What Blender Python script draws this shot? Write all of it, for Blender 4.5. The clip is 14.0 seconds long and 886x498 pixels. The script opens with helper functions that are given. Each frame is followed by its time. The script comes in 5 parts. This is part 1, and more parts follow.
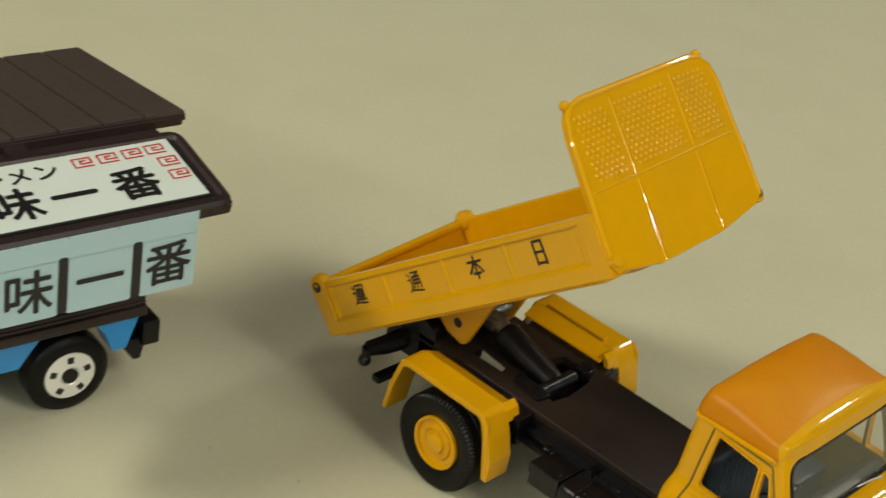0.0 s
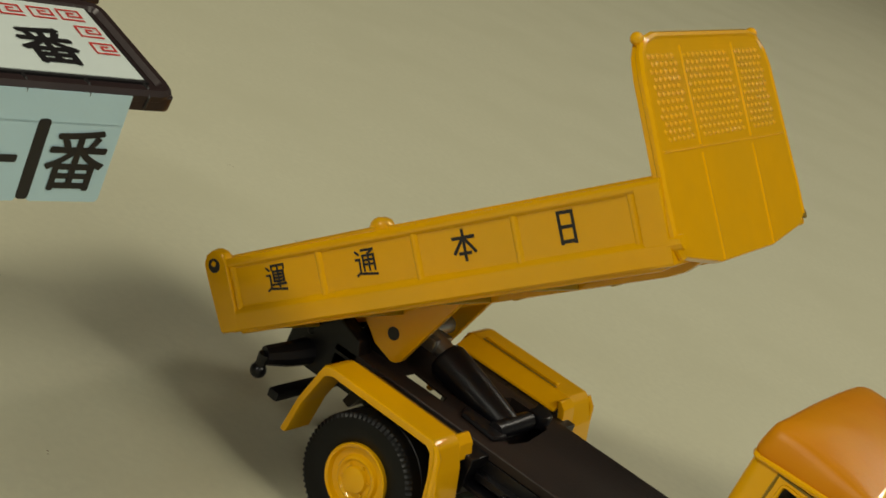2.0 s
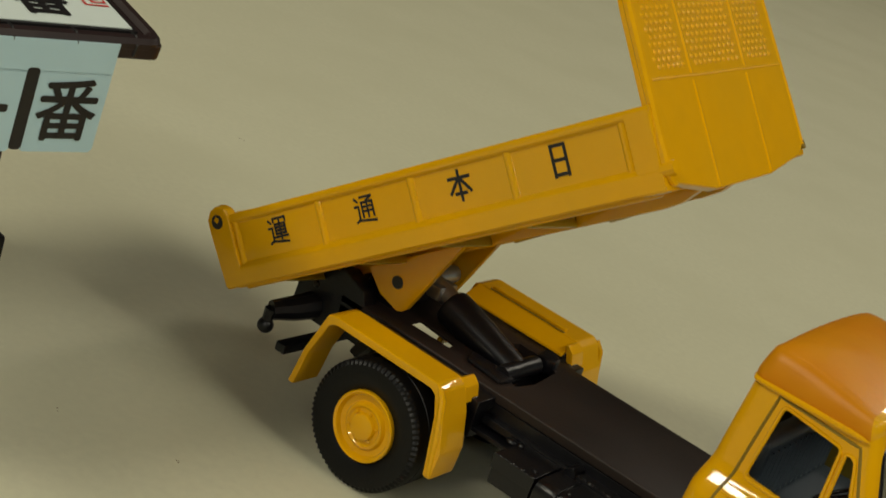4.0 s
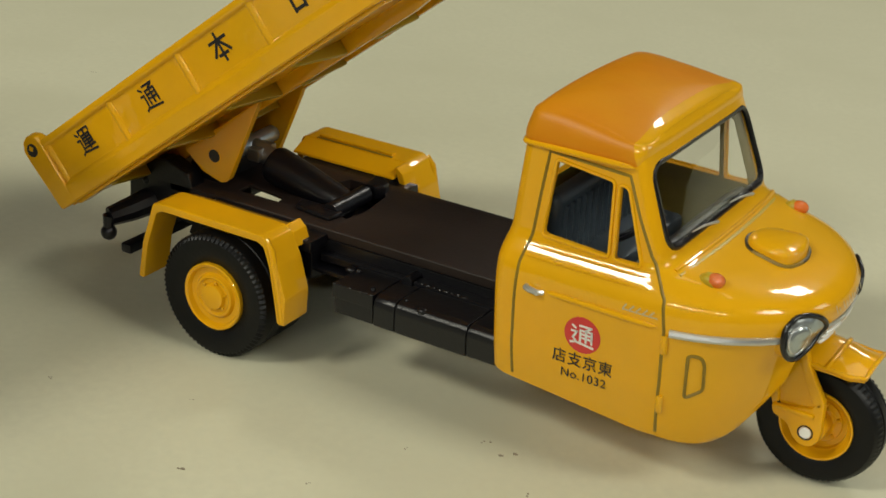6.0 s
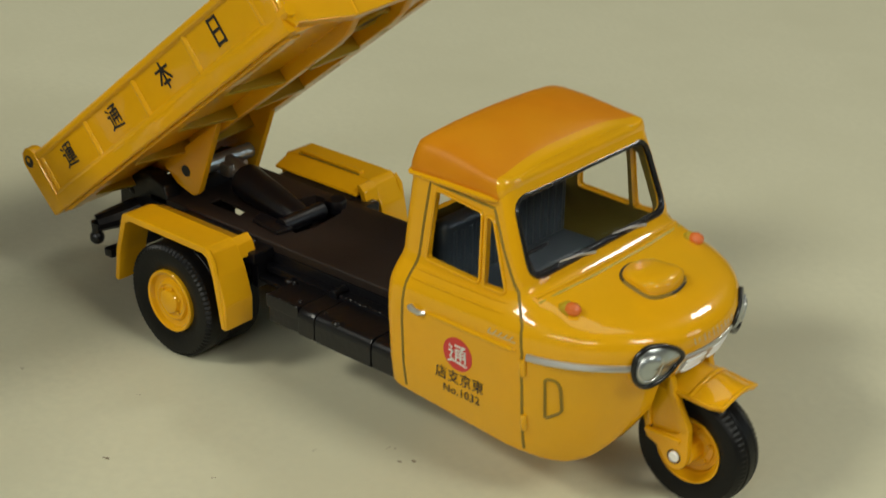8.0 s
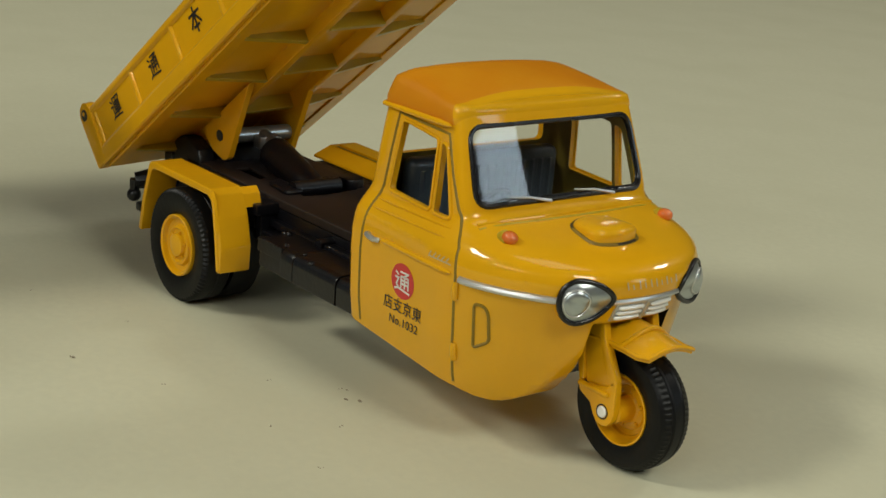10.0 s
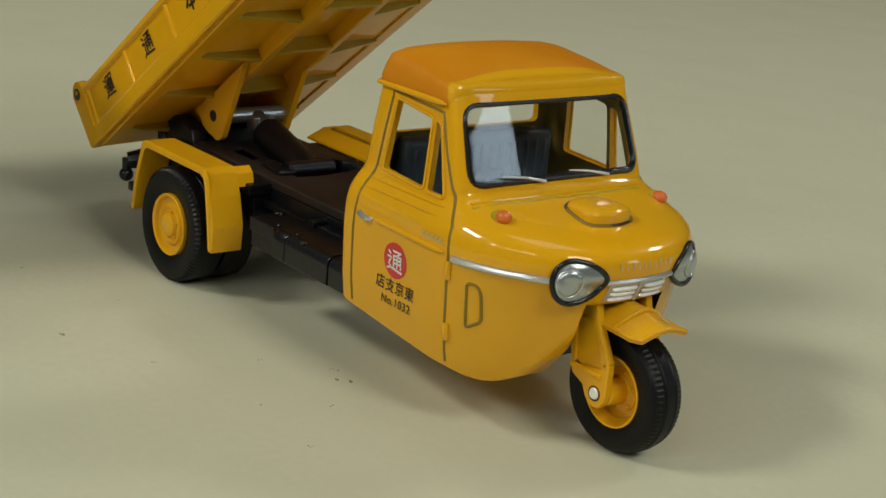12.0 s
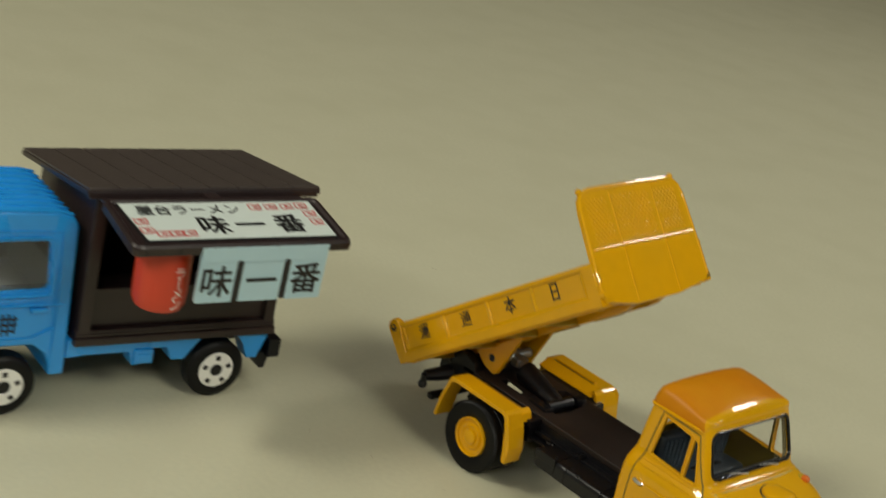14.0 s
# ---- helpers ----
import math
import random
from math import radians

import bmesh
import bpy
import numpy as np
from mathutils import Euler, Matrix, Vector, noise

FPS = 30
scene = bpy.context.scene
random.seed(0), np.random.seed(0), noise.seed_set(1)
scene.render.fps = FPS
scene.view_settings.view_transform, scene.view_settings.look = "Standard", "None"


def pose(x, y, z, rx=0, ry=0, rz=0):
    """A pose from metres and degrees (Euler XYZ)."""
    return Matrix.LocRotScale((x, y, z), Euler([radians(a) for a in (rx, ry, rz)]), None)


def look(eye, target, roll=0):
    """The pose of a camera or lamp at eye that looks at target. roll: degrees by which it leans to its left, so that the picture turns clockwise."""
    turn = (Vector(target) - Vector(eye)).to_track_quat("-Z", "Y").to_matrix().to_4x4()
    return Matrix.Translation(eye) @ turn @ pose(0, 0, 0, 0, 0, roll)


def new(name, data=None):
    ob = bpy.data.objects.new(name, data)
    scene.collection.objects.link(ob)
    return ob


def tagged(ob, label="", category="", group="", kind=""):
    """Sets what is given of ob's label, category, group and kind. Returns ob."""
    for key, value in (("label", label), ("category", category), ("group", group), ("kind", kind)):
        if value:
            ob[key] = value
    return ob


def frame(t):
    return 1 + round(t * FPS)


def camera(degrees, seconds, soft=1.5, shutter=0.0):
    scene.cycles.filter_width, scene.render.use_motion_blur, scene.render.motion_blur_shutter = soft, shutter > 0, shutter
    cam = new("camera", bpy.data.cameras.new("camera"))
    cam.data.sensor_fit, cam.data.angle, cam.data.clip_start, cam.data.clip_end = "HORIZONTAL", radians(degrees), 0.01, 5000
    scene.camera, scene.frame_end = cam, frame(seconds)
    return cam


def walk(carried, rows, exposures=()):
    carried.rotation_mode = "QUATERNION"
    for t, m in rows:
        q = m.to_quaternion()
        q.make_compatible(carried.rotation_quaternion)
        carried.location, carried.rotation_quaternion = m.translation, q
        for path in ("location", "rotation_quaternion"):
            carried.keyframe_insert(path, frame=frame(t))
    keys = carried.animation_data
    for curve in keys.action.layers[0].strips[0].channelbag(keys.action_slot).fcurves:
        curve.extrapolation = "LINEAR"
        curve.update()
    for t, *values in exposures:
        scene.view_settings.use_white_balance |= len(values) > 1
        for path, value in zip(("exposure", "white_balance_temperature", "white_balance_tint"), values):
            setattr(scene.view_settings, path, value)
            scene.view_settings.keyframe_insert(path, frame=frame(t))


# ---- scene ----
# The whole place is drawn up in centimetres and scaled to metres.
CM = 0.01

PATH = [
    (0, (10.014, -13.753, 12.518), (4.369, -7.152, 7.561), 9.44),
    (0.5, (8.827, -13.453, 11.730), (3.629, -6.280, 7.091), 13.33),
    (1, (7.386, -13.649, 10.527), (2.511, -6.009, 6.300), 19.05),
    (1.5, (6.771, -13.179, 8.948), (2.120, -5.164, 5.189), 21.46),
    (2, (6.450, -13.145, 7.923), (1.821, -4.934, 4.584), 22.30),
    (2.2, (6.367, -13.148, 7.892), (1.678, -4.956, 4.589), 22.37),
    (4.3, (7.257, -12.927, 7.389), (2.394, -4.907, 3.920), 18.18),
    (4.5, (7.439, -12.830, 7.187), (2.616, -4.801, 3.682), 16.53),
    (5, (8.034, -12.702, 7.039), (3.341, -4.653, 3.405), 12.05),
    (5.5, (8.831, -12.331, 7.376), (4.154, -4.378, 3.520), 6.72),
    (6, (9.219, -12.409, 7.713), (4.525, -4.604, 3.584), 2.79),
    (6.5, (9.631, -12.311, 8.100), (4.780, -4.781, 3.655), 0.15),
    (7, (9.831, -12.247, 8.347), (4.922, -4.859, 3.730), -0.86),
    (7.5, (10.743, -11.770, 8.484), (5.645, -4.507, 3.874), -0.28),
    (8, (12.269, -11.109, 8.572), (6.355, -4.271, 4.296), 0.53),
    (8.5, (14.200, -10.579, 8.341), (7.404, -4.182, 4.751), 2.95),
    (9, (14.973, -10.435, 7.148), (7.770, -4.248, 4.012), 3.72),
    (9.2, (15.068, -10.306, 6.622), (7.780, -4.171, 3.581), 4.06),
    (11.5, (15.050, -10.050, 5.849), (7.711, -3.885, 2.995), 5.70),
    (12, (15.051, -10.091, 5.884), (7.736, -3.923, 2.978), 5.77),
    (12.5, (14.977, -10.861, 6.491), (7.814, -4.575, 3.462), 6.30),
    (13, (14.716, -13.211, 8.234), (7.856, -6.710, 4.967), 8.66),
    (13.5, (15.218, -16.526, 10.331), (8.619, -9.811, 6.960), 10.03),
    (14, (16.035, -20.517, 13.206), (9.623, -13.667, 9.746), 13.20),
]
cam = camera(32.1, 14.0, soft=1.5, shutter=0.4)
walk(cam, [(t, look(Vector(eye) * CM, Vector(target) * CM, roll)) for t, eye, target, roll in PATH], ((0.0, -0.05, 6800, 10), (0.5, -0.08, 6900, 10), (1.0, -0.23, 6850, 10), (2.2, -0.27, 6900, 10), (3.4, -0.31, 6900, 10), (4.3, -0.34, 6900, 10), (4.6, -0.28, 6800, 10), (5.0, -0.03, 6650, 10), (5.5, 0.02, 6600, 10), (6.5, 0.03, 6300, 10), (7.2, 0.0, 6200, 10), (8.0, -0.08, 6400, 10), (9.2, -0.11, 6450, 10), (11.5, -0.19, 6150, 10), (12.5, -0.19, 6300, 10), (13.2, -0.22, 6550, 10), (14.0, -0.28, 6650, 10)))

# ---- light ----
world = bpy.data.worlds.new("room_air")
scene.world = world
world.use_nodes = True
world.node_tree.nodes["Background"].inputs[0].default_value = (0.9, 0.85, 0.75, 1)
world.node_tree.nodes["Background"].inputs[1].default_value = 0.005


def area_lamp(name, eye, target, size_x, size_y, watts, colour):
    data = bpy.data.lights.new(name, "AREA")
    data.shape, data.size, data.size_y = "RECTANGLE", size_x, size_y
    data.energy, data.color = watts, colour
    ob = new(name, data)
    ob.matrix_world = look(eye, target)
    return ob


area_lamp("hanging_lamp_light", (-0.36, -0.82, 0.88), (-0.02, -0.02, 0.0), 0.30, 0.15, 6.5, (0.98, 0.955, 0.80))
area_lamp("standing_lamp_light", (0.0, 0.12, 0.56), (0.0, 0.0, 0.0), 0.22, 0.22, 0.22, (0.95, 0.99, 0.92))
area_lamp("side_lamp_light", (1.45, -0.03, 1.35), (0.0, 0.0, 0.0), 0.52, 0.52, 14.4, (0.96, 0.96, 0.82))
area_lamp("desk_lamp_light", (0.11, 0.60, 0.52), (0.0, 0.0, 0.02), 0.11, 0.08, 1.0, (1.0, 0.97, 0.86))
area_lamp("tube_lamp_light", (0.40, -0.96, 0.64), (0.10, 0.0, 0.02), 0.90, 0.03, 3.7, (0.97, 0.98, 0.90))
area_lamp("window_light", (1.02, 0.72, 0.40), (0.04, 0.0, 0.02), 0.24, 0.28, 0.85, (0.76, 0.92, 1.0))


# ---- materials ----
def material(name, colour, rough=0.5, metal=0.0, coat=0.0, vary=0.12, scale=300.0, bump=0.0, bump_scale=2500.0, second=None, second_scale=60.0, spec=0.5, coat_ior=1.5):
    m = bpy.data.materials.new(name)
    m.use_nodes = True
    nodes, links = m.node_tree.nodes, m.node_tree.links
    b = nodes["Principled BSDF"]
    b.inputs["Roughness"].default_value, b.inputs["Metallic"].default_value = rough, metal
    b.inputs["Coat Weight"].default_value, b.inputs["Coat Roughness"].default_value = coat, 0.018
    b.inputs["Specular IOR Level"].default_value, b.inputs["Coat IOR"].default_value = spec, coat_ior
    pos = nodes.new("ShaderNodeTexCoord")
    fine = nodes.new("ShaderNodeTexNoise")
    fine.inputs["Scale"].default_value, fine.inputs["Detail"].default_value = scale, 4
    links.new(pos.outputs["Object"], fine.inputs["Vector"])
    wide = nodes.new("ShaderNodeTexNoise")
    wide.inputs["Scale"].default_value, wide.inputs["Detail"].default_value = second_scale, 3
    links.new(pos.outputs["Object"], wide.inputs["Vector"])
    ramp = nodes.new("ShaderNodeMix")
    ramp.data_type = "RGBA"
    lo = [c * (1 - vary) for c in colour]
    hi = [min(1, c * (1 + vary)) for c in colour]
    ramp.inputs["A"].default_value, ramp.inputs["B"].default_value = (*lo, 1), (*hi, 1)
    links.new(fine.outputs["Fac"], ramp.inputs["Factor"])
    out = ramp.outputs["Result"]
    if second:
        mix = nodes.new("ShaderNodeMix")
        mix.data_type = "RGBA"
        stretch = nodes.new("ShaderNodeMapRange")
        stretch.inputs["From Min"].default_value, stretch.inputs["From Max"].default_value = 0.42, 0.72
        links.new(wide.outputs["Fac"], stretch.inputs["Value"])
        links.new(stretch.outputs["Result"], mix.inputs["Factor"])
        links.new(out, mix.inputs["A"])
        mix.inputs["B"].default_value = (*second, 1)
        out = mix.outputs["Result"]
    links.new(out, b.inputs["Base Color"])
    r = nodes.new("ShaderNodeMapRange")
    r.inputs["To Min"].default_value, r.inputs["To Max"].default_value = max(0.02, rough - 0.06), min(1, rough + 0.06)
    links.new(wide.outputs["Fac"], r.inputs["Value"])
    links.new(r.outputs["Result"], b.inputs["Roughness"])
    if bump:
        grain = nodes.new("ShaderNodeTexNoise")
        grain.inputs["Scale"].default_value, grain.inputs["Detail"].default_value = bump_scale, 3
        links.new(pos.outputs["Object"], grain.inputs["Vector"])
        bu = nodes.new("ShaderNodeBump")
        bu.inputs["Strength"].default_value, bu.inputs["Distance"].default_value = bump, 0.0002
        links.new(grain.outputs["Fac"], bu.inputs["Height"])
        links.new(bu.outputs["Normal"], b.inputs["Normal"])
        if coat:
            links.new(bu.outputs["Normal"], b.inputs["Coat Normal"])
    return m


def glass(name, tint, rough=0.0):
    m = bpy.data.materials.new(name)
    m.use_nodes = True
    b = m.node_tree.nodes["Principled BSDF"]
    b.inputs["Base Color"].default_value = (*tint, 1)
    b.inputs["Transmission Weight"].default_value, b.inputs["Roughness"].default_value, b.inputs["IOR"].default_value = 1.0, rough, 1.45
    return m


YELLOW = material("yellow_enamel", (0.76, 0.375, 0.004), 0.30, coat=0.68, coat_ior=1.55, spec=0.05, vary=0.05, scale=500, bump=0.14, bump_scale=420, second=(0.69, 0.36, 0.008), second_scale=90)
# darker and greener than the body yellow
DULL_YELLOW = material("olive_yellow_enamel", (0.44, 0.30, 0.010), 0.34, vary=0.1, scale=400, bump=0.08, bump_scale=900)
ORANGE = material("orange_satin_paint", (0.60, 0.205, 0.004), 0.40, vary=0.08, scale=350, bump=0.10, bump_scale=1500, second=(0.63, 0.25, 0.006), second_scale=110, spec=0.22)
BLACK = material("black_plastic", (0.0040, 0.0039, 0.0056), 0.32, spec=0.4, vary=0.25, scale=600, bump=0.15, bump_scale=1800)
DECK = material("dark_brown_deck_plastic", (0.0175, 0.011, 0.0088), 0.5, vary=0.2, scale=400, bump=0.12, bump_scale=2500, second=(0.0205, 0.0133, 0.0105), second_scale=80, spec=0.3)
TYRE = material("tyre_rubber", (0.0030, 0.0031, 0.0036), 0.44, vary=0.25, scale=700, bump=0.12, bump_scale=2200, spec=0.25)
SILVER = material("silver_paint", (0.62, 0.63, 0.62), 0.32, metal=0.8, vary=0.08)
DULL_CHROME = material("dull_steel", (0.36, 0.35, 0.33), 0.32, metal=0.9, vary=0.15, bump=0.1)
LAMP_SILVER = material("bright_lamp_silver", (0.44, 0.48, 0.49), 0.30, metal=0.85, vary=0.06, bump=0.05)
# dark yellow that paints the shade lying in panel grooves
GAP = material("panel_groove_shade", (0.22, 0.14, 0.008), 0.5, vary=0.2)
RUBBER = material("window_rubber", (0.006, 0.006, 0.007), 0.28, vary=0.1)
SEAT = material("blue_grey_seat_plastic", (0.028, 0.038, 0.048), 0.4, vary=0.12, bump=0.1)
CABIN = material("dark_cabin_plastic", (0.07, 0.075, 0.08), 0.45, vary=0.15, bump=0.1)
# cab yellow darkened to olive: the shade inside is put into the colour
CAB_INSIDE = material("shaded_yellow_cab_inside", (0.17, 0.125, 0.018), 0.5, vary=0.15, bump=0.1, spec=0.3)
LENS = material("orange_indicator_lens", (0.66, 0.15, 0.02), 0.15, coat=0.6, vary=0.05)
# black for print, also for the painted shade of holes and notches
INK = material("black_print_and_shade", (0.012, 0.011, 0.012), 0.4, vary=0.1)
RED = material("red_print", (0.58, 0.035, 0.03), 0.35, vary=0.06)
WHITE = material("white_print", (0.78, 0.76, 0.72), 0.4, vary=0.04)
GREY_PRINT = material("pale_grey_print", (0.50, 0.42, 0.26), 0.35, metal=0.1, vary=0.05)
GLASS = glass("clear_window_plastic", (0.97, 0.98, 0.98))
BRIGHT = material("bright_silver_plating", (0.90, 0.90, 0.88), 0.22, metal=0.2, vary=0.05)
BLUE = material("blue_enamel", (0.012, 0.30, 0.80), 0.28, coat=0.5, vary=0.06, scale=500, bump=0.05, bump_scale=900)
BROWN = material("dark_brown_plastic", (0.023, 0.0135, 0.0135), 0.36, vary=0.15, scale=400, bump=0.12, bump_scale=1800, second=(0.027, 0.016, 0.016), second_scale=100)
ROOF_BROWN = material("brown_roof_plastic", (0.066, 0.052, 0.047), 0.36, vary=0.12, scale=400, bump=0.15, bump_scale=1800)
SIGN = material("pale_green_white_sign", (0.645, 0.72, 0.68), 0.35, vary=0.03, bump=0.04)
CLOTH = material("pale_blue_plastic", (0.47, 0.67, 0.75), 0.4, vary=0.04, bump=0.06)
LANTERN = material("red_lantern_plastic", (0.60, 0.055, 0.022), 0.38, vary=0.06, bump=0.06)
TABLE = material("cream_table_laminate", (0.605, 0.588, 0.428), 0.45, vary=0.07, scale=900, bump=0.05, bump_scale=1400, second=(0.58, 0.563, 0.405), second_scale=45, spec=0.35)
nodes, links = TABLE.node_tree.nodes, TABLE.node_tree.links
coord = nodes.new("ShaderNodeTexCoord")
cells = nodes.new("ShaderNodeTexVoronoi")
cells.inputs["Scale"].default_value = 160
links.new(coord.outputs["Object"], cells.inputs["Vector"])
pits = nodes.new("ShaderNodeMapRange")
pits.inputs["From Min"].default_value, pits.inputs["From Max"].default_value = 0.03, 0.11
links.new(cells.outputs["Distance"], pits.inputs["Value"])
dents = nodes.new("ShaderNodeTexNoise")
dents.inputs["Scale"].default_value, dents.inputs["Detail"].default_value = 220, 5
links.new(coord.outputs["Object"], dents.inputs["Vector"])
both = nodes.new("ShaderNodeMath")
both.operation = "MULTIPLY_ADD"
both.inputs[1].default_value = 0.5
links.new(pits.outputs["Result"], both.inputs[0])
links.new(dents.outputs["Fac"], both.inputs[2])
relief = nodes.new("ShaderNodeBump")
relief.inputs["Strength"].default_value, relief.inputs["Distance"].default_value = 0.16, 0.0003
links.new(both.outputs["Value"], relief.inputs["Height"])
for node in list(nodes):
    if node.type == "BUMP" and node != relief:
        links.new(relief.outputs["Normal"], node.inputs["Normal"])
# kept dark and warm so that little, brownish light bounces back
WALL = material("dark_warm_wall_paint", (0.16, 0.12, 0.08), 0.8, vary=0.04, scale=30, bump=0.2, bump_scale=200)
CRUMB = material("dust_crumb", (0.30, 0.25, 0.17), 0.8, vary=0.3)
WOOD = material("brown_table_edge", (0.20, 0.13, 0.07), 0.5, vary=0.2, scale=60)


# ---- mesh helpers ----
def fold(bm, other):
    me = bpy.data.meshes.new("fold")
    other.to_mesh(me)
    bm.from_mesh(me)
    bpy.data.meshes.remove(me)
    other.free()


def box(bm, x0, x1, y0, y1, z0, z1, bevel=0.0, m=None, segments=2):
    b = bmesh.new()
    bmesh.ops.create_cube(b, size=1)
    for v in b.verts:
        v.co = ((x0 + x1) / 2 + v.co.x * (x1 - x0), (y0 + y1) / 2 + v.co.y * (y1 - y0), (z0 + z1) / 2 + v.co.z * (z1 - z0))
    if bevel:
        bmesh.ops.bevel(b, geom=b.edges[:], offset=bevel, segments=segments, profile=0.5, affect="EDGES")
    if m:
        bmesh.ops.transform(b, matrix=m, verts=b.verts)
    fold(bm, b)


def prism(bm, profile, lo, hi, plane="xz", bevel=0.0, m=None, segments=2):
    """A polygon in the xz, xy or yz plane, drawn out along the third axis."""
    b = bmesh.new()
    put = {"xz": lambda p, q, d: (p, d, q), "xy": lambda p, q, d: (p, q, d), "yz": lambda p, q, d: (d, p, q)}[plane]
    one = [b.verts.new(put(p, q, lo)) for p, q in profile]
    two = [b.verts.new(put(p, q, hi)) for p, q in profile]
    n = len(profile)
    b.faces.new(one)
    b.faces.new(two[::-1])
    for i in range(n):
        b.faces.new((one[i], two[i], two[(i + 1) % n], one[(i + 1) % n]))
    bmesh.ops.recalc_face_normals(b, faces=b.faces)
    if bevel:
        bmesh.ops.bevel(b, geom=b.edges[:], offset=bevel, segments=segments, profile=0.5, affect="EDGES")
    if m:
        bmesh.ops.transform(b, matrix=m, verts=b.verts)
    fold(bm, b)


def tube(bm, points, radius, seg=10, closed=False, flat=1.0):
    """A round rod along points; radius may be a list."""
    points = [Vector(p) for p in points]
    n = len(points)
    radii = radius if isinstance(radius, (list, tuple)) else [radius] * n
    b = bmesh.new()
    rings = []
    normal = None
    for i, p in enumerate(points):
        a = points[(i - 1) % n] if closed or i else p
        c = points[(i + 1) % n] if closed or i < n - 1 else p
        way = (c - a).normalized()
        if normal is None:
            normal = way.orthogonal().normalized()
        normal = (normal - way * normal.dot(way)).normalized()
        side = way.cross(normal)
        rings.append([b.verts.new(p + radii[i] * (math.cos(k) * normal + flat * math.sin(k) * side)) for k in (2 * math.pi * j / seg for j in range(seg))])
    for i in range(n if closed else n - 1):
        r, s = rings[i], rings[(i + 1) % n]
        for j in range(seg):
            b.faces.new((r[j], r[(j + 1) % seg], s[(j + 1) % seg], s[j]))
    if not closed:
        b.faces.new(rings[0][::-1])
        b.faces.new(rings[-1])
    bmesh.ops.recalc_face_normals(b, faces=b.faces)
    fold(bm, b)


def lathe(bm, profile, centre, seg=48, axis="y"):
    """Turns (radius, along) pairs round an axis through centre."""
    b = bmesh.new()
    rings = []
    for r, d in profile:
        ring = []
        for j in range(seg):
            k = 2 * math.pi * j / seg
            c, s = r * math.cos(k), r * math.sin(k)
            ring.append(b.verts.new({"y": (c, d, s), "x": (d, c, s), "z": (c, s, d)}[axis]))
        rings.append(ring)
    for r, s in zip(rings, rings[1:]):
        for j in range(seg):
            b.faces.new((r[j], r[(j + 1) % seg], s[(j + 1) % seg], s[j]))
    for ring, (r, _) in ((rings[0], profile[0]), (rings[-1], profile[-1])):
        if r > 1e-4:
            b.faces.new(ring)
    bmesh.ops.remove_doubles(b, verts=b.verts, dist=1e-5)
    bmesh.ops.recalc_face_normals(b, faces=b.faces)
    bmesh.ops.translate(b, verts=b.verts, vec=centre)
    fold(bm, b)


def ball(bm, centre, radius, squash=(1, 1, 1), seg=16):
    b = bmesh.new()
    bmesh.ops.create_uvsphere(b, u_segments=seg, v_segments=max(6, seg // 2), radius=radius)
    for v in b.verts:
        v.co = Vector(centre) + Vector((v.co.x * squash[0], v.co.y * squash[1], v.co.z * squash[2]))
    fold(bm, b)


def shade(me, angle=35):
    me.polygons.foreach_set("use_smooth", [True] * len(me.polygons))
    me.set_sharp_from_angle(angle=radians(angle))


def part(name, bm, mat, parent, label="", angle=35):
    """Links a bmesh in centimetres as one mesh under a thing or part."""
    bmesh.ops.scale(bm, vec=(CM, CM, CM), verts=bm.verts)
    me = bpy.data.meshes.new(name)
    bm.to_mesh(me)
    bm.free()
    me.materials.append(mat)
    shade(me, angle)
    ob = new(name, me)
    ob.parent = parent
    if angle < 50:
        flat = ob.modifiers.new("even_faces", "WEIGHTED_NORMAL")
        flat.keep_sharp, flat.weight = True, 80
    return tagged(ob, label)


def thing(name, m, label, category, group=""):
    ob = new(name)
    ob.matrix_world = m
    ob.empty_display_size = 0.01
    return tagged(ob, label, category, group)


def glyphs(text, size, tight=1.0):
    """A flat mesh of a text, centred, with its height set by size, as a bmesh in the xy plane."""
    curve = bpy.data.curves.new("text", "FONT")
    curve.body, curve.size, curve.align_x, curve.align_y, curve.space_character = text, size, "CENTER", "CENTER", tight
    ob = new("text", curve)
    me = bpy.data.meshes.new_from_object(ob.evaluated_get(bpy.context.evaluated_depsgraph_get()))
    bm = bmesh.new()
    bm.from_mesh(me)
    bpy.data.objects.remove(ob)
    bpy.data.meshes.remove(me)
    bpy.data.curves.remove(curve)
    xs, ys = [v.co.x for v in bm.verts], [v.co.y for v in bm.verts]
    bmesh.ops.translate(bm, verts=bm.verts, vec=(-(min(xs) + max(xs)) / 2, -(min(ys) + max(ys)) / 2, 0))
    return bm


def embolden(bm, by):
    """Thickens a flat text by copies shifted round, each a hair above the last."""
    out = bmesh.new()
    for i, (dx, dy) in enumerate(((0, 0), (by, 0), (-by, 0), (0, by), (0, -by))):
        c = bm.copy()
        bmesh.ops.translate(c, verts=c.verts, vec=(dx, dy, 0.0004 * i))
        fold(out, c)
    bm.free()
    return out


def bars(strokes, width, height, weight):
    """Plain bars, as a flat bmesh: strokes are (x0, y0, x1, y1) in a square from 0 to 1."""
    bm = bmesh.new()
    for i, (x0, y0, x1, y1) in enumerate(strokes):
        a = Vector(((x0 - 0.5) * width, (y0 - 0.5) * height, 0.0003 * i))
        c = Vector(((x1 - 0.5) * width, (y1 - 0.5) * height, 0.0003 * i))
        way = (c - a).normalized()
        side = Vector((-way.y, way.x, 0)) * weight / 2
        a, c = a - way * weight / 2, c + way * weight / 2
        bm.faces.new([bm.verts.new(p) for p in (a + side, c + side, c - side, a - side)])
    return bm


